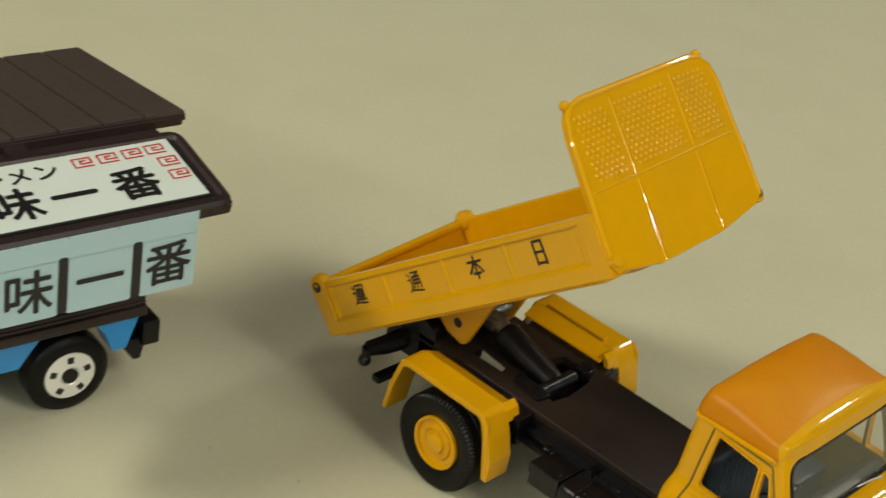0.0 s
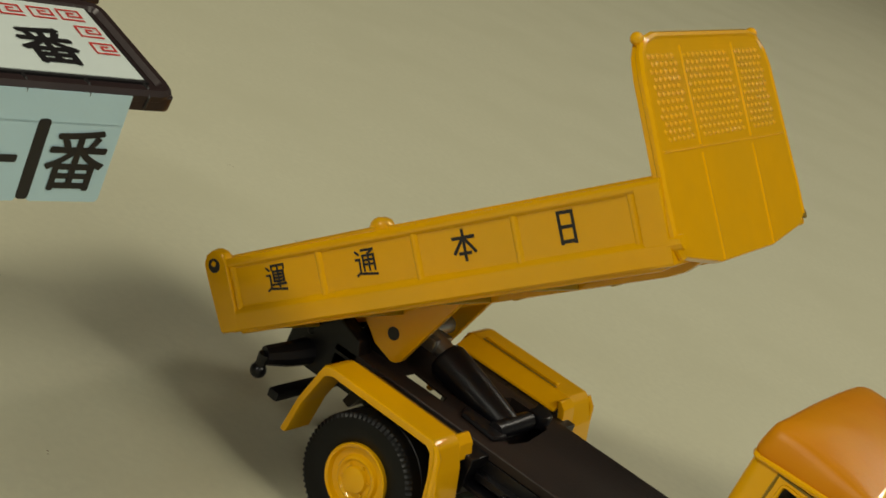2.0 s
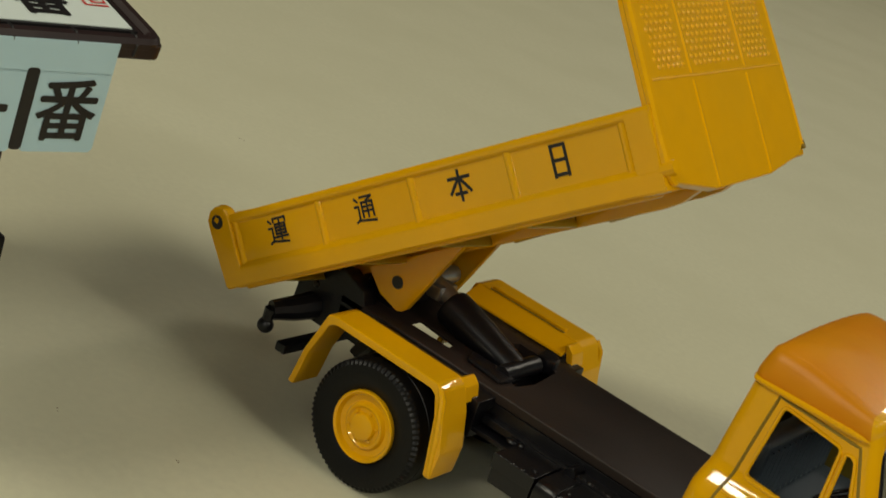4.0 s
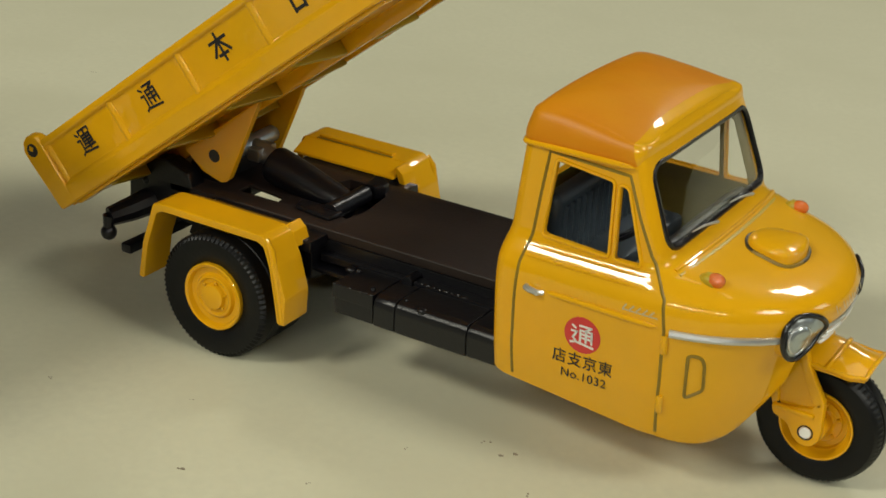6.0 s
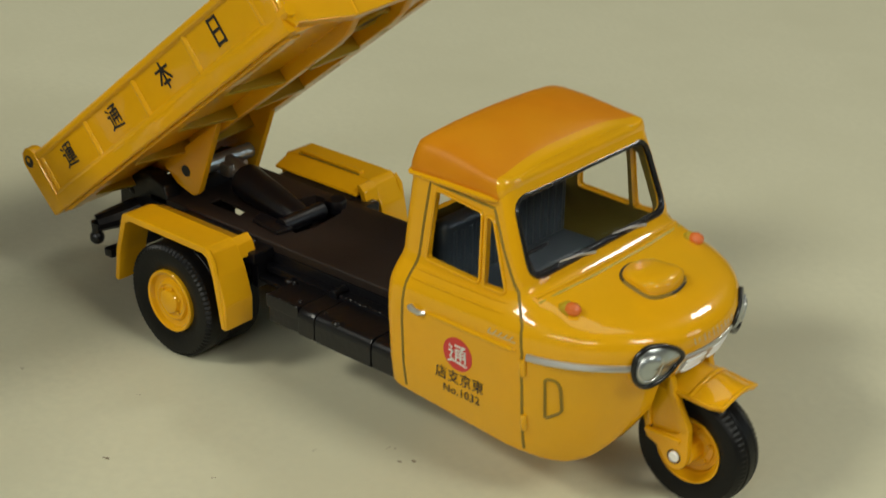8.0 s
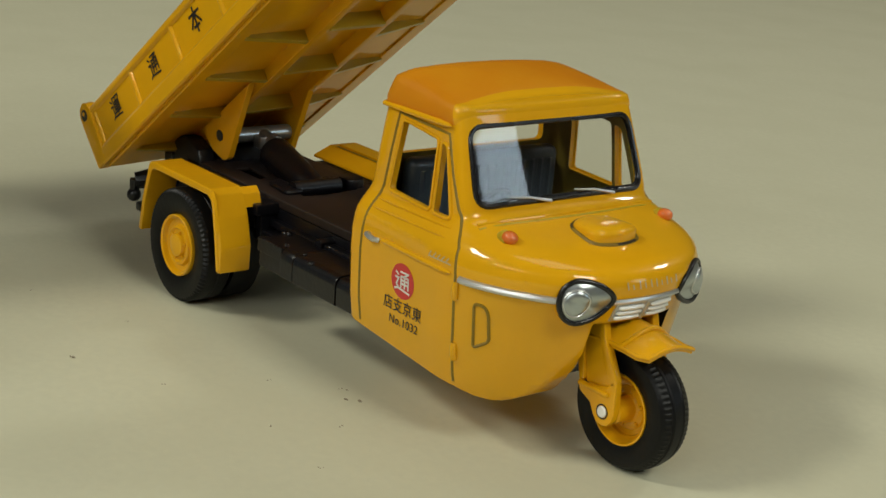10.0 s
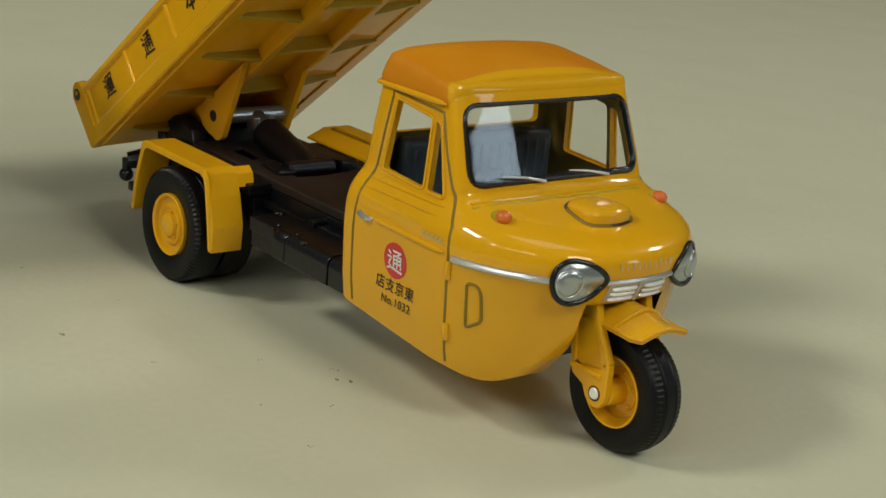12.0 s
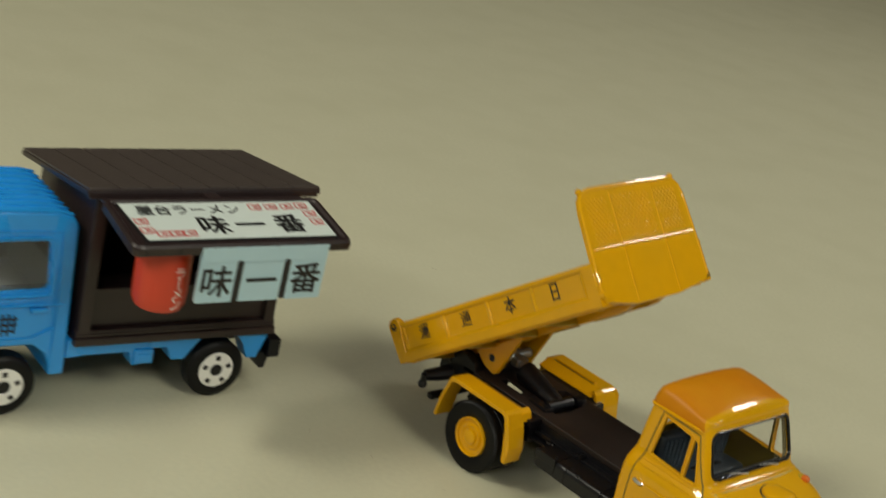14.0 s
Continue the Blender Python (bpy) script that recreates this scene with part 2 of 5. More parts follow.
def laid(bm, origin, right, up, lift=0.006):
    """Moves a flat bmesh from the xy plane onto a plane given by an origin and two directions."""
    right, up = Vector(right).normalized(), Vector(up).normalized()
    out = right.cross(up)
    m = Matrix((right, up, out)).transposed().to_4x4()
    m.translation = Vector(origin) + out * lift
    bmesh.ops.transform(bm, matrix=m, verts=bm.verts)
    return bm


def curve_at(table, z):
    """Reads a smooth curve through (z, value) pairs."""
    if z <= table[0][0]:
        return table[0][1]
    if z >= table[-1][0]:
        return table[-1][1]
    for (a, p), (b, q) in zip(table, table[1:]):
        if a <= z <= b:
            return p + (q - p) * (z - a) / (b - a)


def carve(ob, cutters):
    """Cuts the shapes of cutters (bmeshes in centimetres, with a material each or None) out of a mesh object."""
    for bm, mat in cutters:
        bmesh.ops.scale(bm, vec=(CM, CM, CM), verts=bm.verts)
        bmesh.ops.recalc_face_normals(bm, faces=bm.faces)
        me = bpy.data.meshes.new("cutter")
        bm.to_mesh(me)
        bm.free()
        if mat:
            me.materials.append(mat)
        tool = new("cutter", me)
        bpy.context.view_layer.update()
        tool.matrix_world = ob.matrix_world.copy()
        mod = ob.modifiers.new("cut", "BOOLEAN")
        mod.object, mod.operation, mod.solver = tool, "DIFFERENCE", "EXACT"
        if mat:
            mod.material_mode = "TRANSFER"
        bpy.context.view_layer.update()
        done = bpy.data.meshes.new_from_object(ob.evaluated_get(bpy.context.evaluated_depsgraph_get()))
        ob.modifiers.clear()
        old, ob.data = ob.data, done
        bpy.data.meshes.remove(old)
        bpy.data.objects.remove(tool)
        bpy.data.meshes.remove(me)
    shade(ob.data)


# ---- room and table ----
def slab(name, x0, x1, y0, y1, z0, z1, mat, label, bevel=0.0):
    bm = bmesh.new()
    box(bm, x0, x1, y0, y1, z0, z1, bevel)
    ob = part(name, bm, mat, None, label)
    return tagged(ob, kind="structure")


table = tagged(part("table_top", (lambda b: (box(b, -120, 90, -70, 110, -3, 0, 0.4), b)[1])(bmesh.new()), TABLE, None), "cream matt laminate table top with faint scuffs", "table", kind="structure")
slab("floor", -200, 160, -160, 190, -80, -75, WOOD, "plain brown room floor under the table")
# unseen ceiling and walls, added to close the room and hold down bounced light
slab("ceiling", -200, 160, -160, 190, 165, 170, WALL, "plain dark warm room ceiling, unseen")
slab("wall_north", -200, 160, 190, 195, -75, 165, WALL, "plain dark warm room wall, unseen")
slab("wall_south", -200, 160, -165, -160, -75, 165, WALL, "plain dark warm room wall, unseen")
slab("wall_east", 160, 165, -160, 190, -75, 165, WALL, "plain dark warm room wall, unseen")
slab("wall_west", -205, -200, -160, 190, -75, 165, WALL, "plain dark warm room wall, unseen")


# ---- three-wheeled tipper truck: cab ----
HALF_WIDTH = [(0.45, 1.24), (0.66, 1.325), (0.80, 1.36), (1.10, 1.40), (1.60, 1.425), (1.80, 1.42), (1.95, 1.39), (2.06, 1.33), (2.16, 1.255), (2.24, 1.225), (2.6, 1.19), (3.0, 1.14), (3.16, 1.12)]
FRONT = [(0.45, 5.55), (1.0, 5.70), (1.4, 5.81), (1.6, 5.90), (1.75, 5.975), (1.88, 5.985), (1.97, 5.91), (2.03, 5.78), (2.09, 5.52), (2.14, 5.22), (2.18, 4.98), (2.22, 4.82), (2.27, 4.74), (2.33, 4.70), (2.7, 4.56), (3.02, 4.445), (3.07, 4.425), (3.12, 4.405), (3.16, 4.39)]
BEND = [(0.60, 2.1), (1.9, 2.15), (2.1, 2.5), (2.25, 5.0), (2.35, 7.0), (3.16, 7.0)]
SIDE_END = [(0.60, 4.55), (1.9, 4.55), (2.1, 4.42), (2.2, 4.32), (2.28, 4.36), (2.7, 4.26), (3.16, 4.12)]
REAR = [(0.60, 3.14), (2.0, 3.12), (2.25, 3.16), (3.0, 3.20), (3.16, 3.21)]


def plan_outline(z, inset=0.0, front_most=None, nose=18, side=12):
    """The cab's outline at a height, as points anticlockwise from the rear centre by the near side."""
    w, xf, n = curve_at(HALF_WIDTH, z) - inset, curve_at(FRONT, z) - inset, curve_at(BEND, z)
    xr, xs = curve_at(REAR, z) + inset, curve_at(SIDE_END, z)
    if front_most:
        xf, xs, n = min(xf, front_most), min(xs, front_most - 0.35), max(n, 5.0) if xf > front_most else n
    half = [(xr, -w * k) for k in (0.0, 0.3, 0.6, 0.8)]
    half += [(xr + 0.13 - 0.13 * math.cos(k), -(w - 0.13) - 0.13 * math.sin(k)) for k in (radians(d) for d in (0, 22, 45, 68, 90))]
    half += [(xr + 0.13 + (xs - xr - 0.13) * k / side, -w) for k in range(1, side + 1)]
    for k in range(1, nose + 1):
        a = math.pi / 2 * k / nose
        half.append((xs + (xf - xs) * math.sin(a) ** (2 / n), -w * max(0.0, math.cos(a)) ** (2 / n) if k < nose else 0.0))
    return half + [(x, -y) for x, y in half[-2:0:-1]]


def loft(sections, cap=True):
    bm = bmesh.new()
    rings = [[bm.verts.new((x, y, z)) for x, y in outline] for z, outline in sections]
    n = len(rings[0])
    for r, s in zip(rings, rings[1:]):
        for j in range(n):
            bm.faces.new((r[j], r[(j + 1) % n], s[(j + 1) % n], s[j]))
    if cap:
        bm.faces.new(rings[0][::-1])
        bm.faces.new(rings[-1])
    bmesh.ops.recalc_face_normals(bm, faces=bm.faces)
    return bm


truck = thing("tipper_truck", pose(0, 0, 0), "yellow three-wheeled toy tipper truck with raised load bed on the table", "toy truck")

LEVELS = [0.45, 0.52, 0.60, 0.66, 0.72, 0.80, 0.90, 1.0, 1.1, 1.2, 1.3, 1.4, 1.5, 1.6, 1.68, 1.75, 1.82, 1.88, 1.93, 1.97, 2.0, 2.03, 2.06, 2.09, 2.115, 2.14, 2.16, 2.18, 2.2, 2.22, 2.245, 2.27, 2.3, 2.33, 2.45, 2.6, 2.75, 2.9, 3.0, 3.02, 3.045, 3.07, 3.10, 3.13, 3.16]


def shrink(outline, by):
    return [(x + (4.0 - x) * by, y * (1 - by)) for x, y in outline]


sections = []
for z in LEVELS:
    sections.append((z, plan_outline(z)))
cab = part("cab", loft(sections), YELLOW, truck, "glossy yellow cab with rounded nose")

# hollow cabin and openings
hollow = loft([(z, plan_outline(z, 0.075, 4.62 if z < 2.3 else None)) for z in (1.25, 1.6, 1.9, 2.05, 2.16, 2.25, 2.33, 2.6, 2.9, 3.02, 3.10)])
# the lower edge falls towards the nose, then rises under it
belly = bmesh.new()
prism(belly, [(2.9, 0.2), (6.6, 0.2), (6.6, 1.42), (5.86, 1.42), (5.59, 1.0), (5.52, 0.89), (5.455, 0.795), (5.40, 0.72), (5.34, 0.662), (5.28, 0.622), (5.21, 0.595), (5.13, 0.585), (5.0, 0.597), (4.8, 0.648), (3.3, 0.815), (3.16, 0.86), (2.9, 0.89)], -2, 2)
wheel_well = bmesh.new()
prism(wheel_well, [(4.9, 0.2), (6.4, 0.2), (6.4, 1.44), (5.7, 1.46), (5.1, 1.1)], -0.5, 0.5)


def round_frame(points, radius, steps=5):
    """A closed polygon with its corners rounded."""
    out = []
    n = len(points)
    for i in range(n):
        p, a, b = Vector(points[i]), Vector(points[i - 1]), Vector(points[(i + 1) % n])
        u, v = (a - p).normalized(), (b - p).normalized()
        for k in range(steps + 1):
            t = k / steps
            out.append((1 - t) ** 2 * (p + u * radius) + 2 * t * (1 - t) * p + t * t * (p + v * radius))
    return out


SHIELD_LOW, SHIELD_HIGH = (4.72, 2.33), (4.46, 2.99)


def shield_frame(grow=0.0):
    return round_frame([(-1.08 - grow, 2.33 - grow), (1.08 + grow, 2.33 - grow), (1.035 + grow, 3.03 + grow), (-1.035 - grow, 3.03 + grow)], 0.15 + grow)


def shield_x(z):
    return SHIELD_LOW[0] + (z - SHIELD_LOW[1]) * (SHIELD_HIGH[0] - SHIELD_LOW[0]) / (SHIELD_HIGH[1] - SHIELD_LOW[1])


shield_cut = bmesh.new()
prism(shield_cut, [tuple(p) for p in shield_frame()], 4.2, 5.2, "yz")
DOOR_WINDOW = [(3.51, 2.225), (4.18, 2.19), (4.14, 2.87), (3.565, 2.935)]
QUARTER_WINDOW = [(4.225, 2.185), (4.50, 2.185), (4.28, 2.84), (4.185, 2.86)]
side_cut, quarter_cut, rear_cut = bmesh.new(), bmesh.new(), bmesh.new()
prism(side_cut, [tuple(p) for p in round_frame(DOOR_WINDOW, 0.05)], -2, 2, "xz")
prism(quarter_cut, [tuple(p) for p in round_frame(QUARTER_WINDOW, 0.03)], -2, 2, "xz")
prism(rear_cut, [tuple(p) for p in round_frame([(-0.98, 2.50), (0.98, 2.50), (0.94, 2.88), (-0.94, 2.88)], 0.08)], 3.0, 3.6, "yz")
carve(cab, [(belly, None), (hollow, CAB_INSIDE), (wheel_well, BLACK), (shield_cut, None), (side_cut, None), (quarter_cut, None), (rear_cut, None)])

from mathutils.bvhtree import BVHTree

cab_tree = BVHTree.FromPolygons([v.co / CM for v in cab.data.vertices], [tuple(p.vertices) for p in cab.data.polygons])


def on_side(x, z, sign=-1, lift=0.0):
    """The point of the cab's flank at x and z."""
    hit, normal, _, _ = cab_tree.ray_cast(Vector((x, sign * 3, z)), Vector((0, -sign, 0)))
    return hit + normal * lift if hit else Vector((x, sign * 1.4, z))


def on_nose(y, z, lift=0.0):
    hit, normal, _, _ = cab_tree.ray_cast(Vector((8, y, z)), Vector((-1, 0, 0)))
    return hit + normal * lift


def on_top(x, y, lift=0.0):
    hit, normal, _, _ = cab_tree.ray_cast(Vector((x, y, 5)), Vector((0, 0, -1)))
    return hit + normal * lift


def along(points, steps):
    """Points at even steps along a polyline."""
    points = [Vector(p) for p in points]
    out = []
    for a, b in zip(points, points[1:]):
        n = max(1, int((b - a).length / steps))
        out += [a + (b - a) * k / n for k in range(n)]
    return out + [points[-1]]


# roof skin, visor, drip rail and windscreen
def roof_shell():
    base = plan_outline(3.16)
    rings, bm = [], bmesh.new()
    for by, z in ((-0.026, 3.015), (-0.030, 3.065), (-0.030, 3.10), (-0.018, 3.16), (0.002, 3.22), (0.026, 3.265), (0.062, 3.30), (0.12, 3.327), (0.28, 3.362), (0.45, 3.395), (0.7, 3.42), (0.97, 3.428)):
        rise = min(1.0, max(0.0, (z - 3.20) / 0.14))
        ring = []
        for x, y in shrink(base, by):
            crown = 3.428 - 0.13 * (abs(y) / 1.1) ** 2.5 - 0.09 * (abs(x - 3.86) / 0.6) ** 2.5
            high = z if by < 0.05 else 0.5 * (z + crown)
            ahead = min(1.0, max(0.0, (x - 4.22) / 0.18))
            x = min(x, 4.452 - 0.38 * (z - 3.03))
            ring.append(bm.verts.new((x, y, high + 0.045 * ahead * max(0.0, 1 - (z - 3.015) / 0.15) - 0.015 * rise + rise * 0.17 * (3.80 - x))))
        rings.append(ring)
    n = len(rings[0])
    for r, q in zip(rings, rings[1:]):
        for j in range(n):
            bm.faces.new((r[j], r[(j + 1) % n], q[(j + 1) % n], q[j]))
    bm.faces.new(rings[0][::-1])
    bm.faces.new(rings[-1])
    bmesh.ops.recalc_face_normals(bm, faces=bm.faces)
    return bm


for name, mat, label in (("roof", ORANGE, "satin orange painted roof"), ("roof_visor", YELLOW, "yellow roof front above the windscreen")):
    bm = roof_shell()
    bmesh.ops.bisect_plane(bm, geom=bm.verts[:] + bm.edges[:] + bm.faces[:], plane_co=(4.26, 0, 3.2), plane_no=(1, 0, 0.35), clear_outer=name == "roof", clear_inner=name != "roof")
    part(name, bm, mat, cab, label, 50)
for sign in (-1, 1):
    bm = bmesh.new()
    tube(bm, [(x, sign * (curve_at(HALF_WIDTH, 3.03) + 0.03), 3.03) for x in (3.25, 3.6, 3.9, 4.15, 4.25, 4.31)], [0.022, 0.030, 0.030, 0.030, 0.024, 0.008], 8)
    part("drip_rail", bm, YELLOW, cab)
bm = bmesh.new()
tube(bm, [(3.27, -1.157, 3.03), (3.235, -1.140, 3.03), (3.212, -1.09, 3.03), (3.205, -0.5, 3.03), (3.205, 0.5, 3.03), (3.212, 1.09, 3.03), (3.235, 1.140, 3.03), (3.27, 1.157, 3.03)], 0.024, 8)
part("drip_rail", bm, YELLOW, cab)

bm = bmesh.new()
tube(bm, [(shield_x(p[1]) - 0.005 - 0.06 * (p[0] / 1.0) ** 4 * 0.6, p[0], p[1]) for p in shield_frame(0.004)], 0.028, 8, closed=True)
tube(bm, [(shield_x(p[1]) - 0.035 - 0.036 * p[0] ** 4, p[0], p[1]) for p in shield_frame(-0.010)], 0.022, 8, closed=True)
part("windscreen_rubber", bm, RUBBER, cab, "black windscreen surround")
bm = bmesh.new()
grid = []
for i in range(13):
    y = -1 + i / 6
    row = []
    for j in range(7):
        z = 2.31 + 0.74 * j / 6
        row.append((shield_x(z) - 0.02 - 0.04 * y ** 4, y * 1.09 * (1 - 0.05 * j / 6), z))
    grid.append(row)
front_face = [[bm.verts.new(p) for p in row] for row in grid]
back_face = [[bm.verts.new((p[0] - 0.04, p[1], p[2])) for p in row] for row in grid]
for i in range(12):
    for j in range(6):
        bm.faces.new((front_face[i][j], front_face[i + 1][j], front_face[i + 1][j + 1], front_face[i][j + 1]))
        bm.faces.new((back_face[i][j], back_face[i][j + 1], back_face[i + 1][j + 1], back_face[i + 1][j]))
edge = [(i, 0) for i in range(12)] + [(12, j) for j in range(6)] + [(i, 6) for i in range(12, 0, -1)] + [(0, j) for j in range(6, 0, -1)]
for (a, b), (c, d) in zip(edge, edge[1:] + edge[:1]):
    bm.faces.new((front_face[a][b], back_face[a][b], back_face[c][d], front_face[c][d]))
bmesh.ops.recalc_face_normals(bm, faces=bm.faces)
pane = part("windscreen", bm, GLASS, cab, "clear windscreen")
pane.visible_shadow = False
for side in (-1, 1):
    bm = bmesh.new()
    tube(bm, [(4.755, side * 0.42 + 0.20, 2.335), (4.735, side * 0.42 - 0.05, 2.385), (4.725, side * 0.42 - 0.32, 2.41)], [0.016, 0.012, 0.007], 6)
    part("wiper", bm, SILVER, cab)

# window frames, door seams, handles and trim on both flanks
for sign in (-1, 1):
    for name, outline in (("door_window_frame", DOOR_WINDOW), ("quarter_window_frame", QUARTER_WINDOW)):
        bm = bmesh.new()
        tube(bm, [Vector((p[0], sign * (curve_at(HALF_WIDTH, p[1]) + 0.004), p[1])) for p in round_frame([(x, z) for x, z in outline], 0.05)], 0.018, 6, closed=True)
        part(name, bm, YELLOW, cab)
    # a dark rod along the door edge paints the shade of its gap
    bm = bmesh.new()
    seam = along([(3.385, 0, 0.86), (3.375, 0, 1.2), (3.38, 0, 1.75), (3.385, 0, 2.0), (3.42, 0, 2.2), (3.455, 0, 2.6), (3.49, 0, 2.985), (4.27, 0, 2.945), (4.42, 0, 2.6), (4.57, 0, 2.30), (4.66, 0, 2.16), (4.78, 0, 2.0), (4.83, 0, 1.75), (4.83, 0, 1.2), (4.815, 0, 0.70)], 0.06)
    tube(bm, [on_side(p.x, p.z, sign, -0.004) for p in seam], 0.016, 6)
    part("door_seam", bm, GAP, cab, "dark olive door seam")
    bm = bmesh.new()
    tube(bm, [on_side(x, z, sign, 0.012) for x, z in ((3.70, 1.785), (3.76, 1.785), (3.9, 1.785), (4.15, 1.78), (4.4, 1.775), (4.62, 1.77), (4.72, 1.77), (4.77, 1.77))], [0.008, 0.022, 0.026, 0.026, 0.026, 0.026, 0.022, 0.008], 8)
    part("door_ridge", bm, YELLOW, cab)
    for z, lift in ((2.125, 0.002), (2.045, 0.0)):
        bm = bmesh.new()
        tube(bm, [on_side(x, z, sign, lift) for x in (3.42, 3.6, 3.8, 4.0, 4.2, 4.4, 4.56)], [0.006, 0.015, 0.016, 0.016, 0.016, 0.015, 0.006], 8)
        part("belt_moulding", bm, YELLOW, cab)
    bm = bmesh.new()
    tube(bm, [on_side(3.50, 1.79, sign, 0.0), on_side(3.51, 1.792, sign, 0.04), on_side(3.55, 1.787, sign, 0.052), on_side(3.63, 1.772, sign, 0.045), on_side(3.66, 1.767, sign, 0.0)], [0.024, 0.03, 0.03, 0.028, 0.024], 8)
    part("door_handle", bm, SILVER, cab, "chrome door handle")
    for z in (1.02, 1.62):
        bm = bmesh.new()
        tube(bm, [on_side(4.845, z - 0.08, sign, 0.0), on_side(4.845, z - 0.03, sign, 0.015), on_side(4.845, z + 0.03, sign, 0.015), on_side(4.845, z + 0.08, sign, 0.0)], 0.034, 8)
        part("door_hinge", bm, YELLOW, cab)
    bm = bmesh.new()
    trim = along([(4.88, 0, 1.735), (5.2, 0, 1.735), (5.5, 0, 1.73), (5.70, 0, 1.715)], 0.06)
    tube(bm, [on_side(p.x, p.z, sign, 0.004) for p in trim], 0.036, 8)
    part("side_trim", bm, SILVER, cab, "silver trim strip")
    # vent recess is only a dark outline, its shade put into colour
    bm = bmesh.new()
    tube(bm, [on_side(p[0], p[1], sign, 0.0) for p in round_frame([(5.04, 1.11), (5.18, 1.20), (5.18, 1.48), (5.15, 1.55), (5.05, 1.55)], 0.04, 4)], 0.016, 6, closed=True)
    part("side_vent", bm, GAP, cab, "dark line for the shaded edge of the side vent recess")
    # indicator
    p = on_top(5.05, sign * 1.02)
    bm = bmesh.new()
    tube(bm, [p - Vector((0.10, 0, 0.025)), p + Vector((-0.03, 0, -0.008)), p + Vector((0.05, 0, -0.012))], [0.045, 0.078, 0.072], 12)
    lamp = part("indicator_base", bm, DULL_YELLOW, cab, "olive-yellow indicator pod")
    bm = bmesh.new()
    ball(bm, p + Vector((0.045, 0, 0.012)), 0.076, (1.15, 1, 0.85))
    part("indicator_lens", bm, LENS, lamp, "orange indicator lens")
    # headlamp: a teardrop with its point towards the middle
    c = Vector((5.738, sign * 0.742, 1.708))
    across = Vector((0.25, -sign * 0.95, 0.03)).normalized()
    up = Vector((-0.10, 0, 1)).normalized()
    up = (up - across * up.dot(across)).normalized()
    out = across.cross(up) * (1 if sign < 0 else -1)
    if out.x < 0:
        out = -out
    drop = []
    for k in range(40):
        a = 2 * math.pi * k / 40
        px, py = 0.172 * math.cos(a), 0.190 * math.sin(a)
        if px > 0:
            px, py = px * 1.9, py * (1 - 0.25 * math.cos(a) ** 2)
        drop.append((px, py))

    def on_lamp(px, py, lift):
        """A point of the teardrop, laid on the nose."""
        q = c + across * px + up * py + out * (0.03 + 0.05 * px)
        hit, _, _, _ = cab_tree.ray_cast(q + out * 1.0, -out)
        deep = (hit - q).dot(out) if hit else 0.0
        return q + out * (max(0.0, min(deep, 0.12)) + lift)

    bm = bmesh.new()
    tube(bm, [on_lamp(p[0] * 1.05, p[1] * 1.05, 0.012) for p in drop], 0.026, 8, closed=True)
    head = part("headlamp_rim", bm, RUBBER, cab, "black headlamp surround", 60)
    bm = bmesh.new()
    lip = [bm.verts.new(on_lamp(p[0] * 1.06, p[1] * 1.06, 0.004)) for p in drop]
    root = [bm.verts.new(on_lamp(p[0] * 1.16, p[1] * 1.16, -0.30)) for p in drop]
    for k in range(40):
        bm.faces.new((lip[k], lip[(k + 1) % 40], root[(k + 1) % 40], root[k]))
    bmesh.ops.recalc_face_normals(bm, faces=bm.faces)
    part("headlamp_pod", bm, YELLOW, head, "", 60)
    bm = bmesh.new()
    rings = []
    for s in (1.04, 0.96, 0.85, 0.7, 0.5, 0.25, 0.03):
        rings.append([bm.verts.new(on_lamp(p[0] * s, p[1] * s, 0.012 + 0.05 * (1.0 - min(s, 1.0) ** 2))) for p in drop])
    for r, s in zip(rings, rings[1:]):
        for k in range(40):
            bm.faces.new((r[k], r[(k + 1) % 40], s[(k + 1) % 40], s[k]))
    bm.faces.new(rings[-1])
    bmesh.ops.recalc_face_normals(bm, faces=bm.faces)
    part("headlamp_shell", bm, LAMP_SILVER, head, "silver teardrop headlamp", 60)
    bm = bmesh.new()
    tube(bm, [on_lamp(0.125 * math.cos(k) - 0.03, 0.125 * math.sin(k), 0.050) for k in (2 * math.pi * j / 28 for j in range(28))], 0.013, 6, closed=True)
    part("headlamp_ring", bm, SILVER, head, "raised round lens ring", 60)
    bm = bmesh.new()
    rings = []
    for r, lift in ((0.122, 0.054), (0.108, 0.068), (0.085, 0.078), (0.05, 0.084), (0.01, 0.086)):
        rings.append([bm.verts.new(on_lamp(r * math.cos(k) - 0.03, r * math.sin(k), lift)) for k in (2 * math.pi * j / 28 for j in range(28))])
    for r, q in zip(rings, rings[1:]):
        for k in range(28):
            bm.faces.new((r[k], r[(k + 1) % 28], q[(k + 1) % 28], q[k]))
    bm.faces.new(rings[-1])
    bmesh.ops.recalc_face_normals(bm, faces=bm.faces)
    part("headlamp_lens", bm, LAMP_SILVER, head, "shiny domed round lens", 60)

# bonnet: air scoop, crease, badge bars, grille
bm = bmesh.new()
rings = []
shape = round_frame([(4.97, 0.0), (5.07, -0.25), (5.46, -0.30), (5.53, 0.0), (5.46, 0.30), (5.07, 0.25)], 0.12, 4)
for s, h in ((1.0, -0.05), (1.0, 0.02), (0.96, 0.040), (0.86, 0.055), (0.5, 0.066), (0.05, 0.07)):
    ring = []
    for p in shape:
        x, y = 5.24 + (p[0] - 5.24) * s, p[1] * s
        ring.append(bm.verts.new((x, y, on_top(5.24, 0).z + h * 1.3 + 0.022 - (x - 5.24) * 0.02)))
    rings.append(ring)
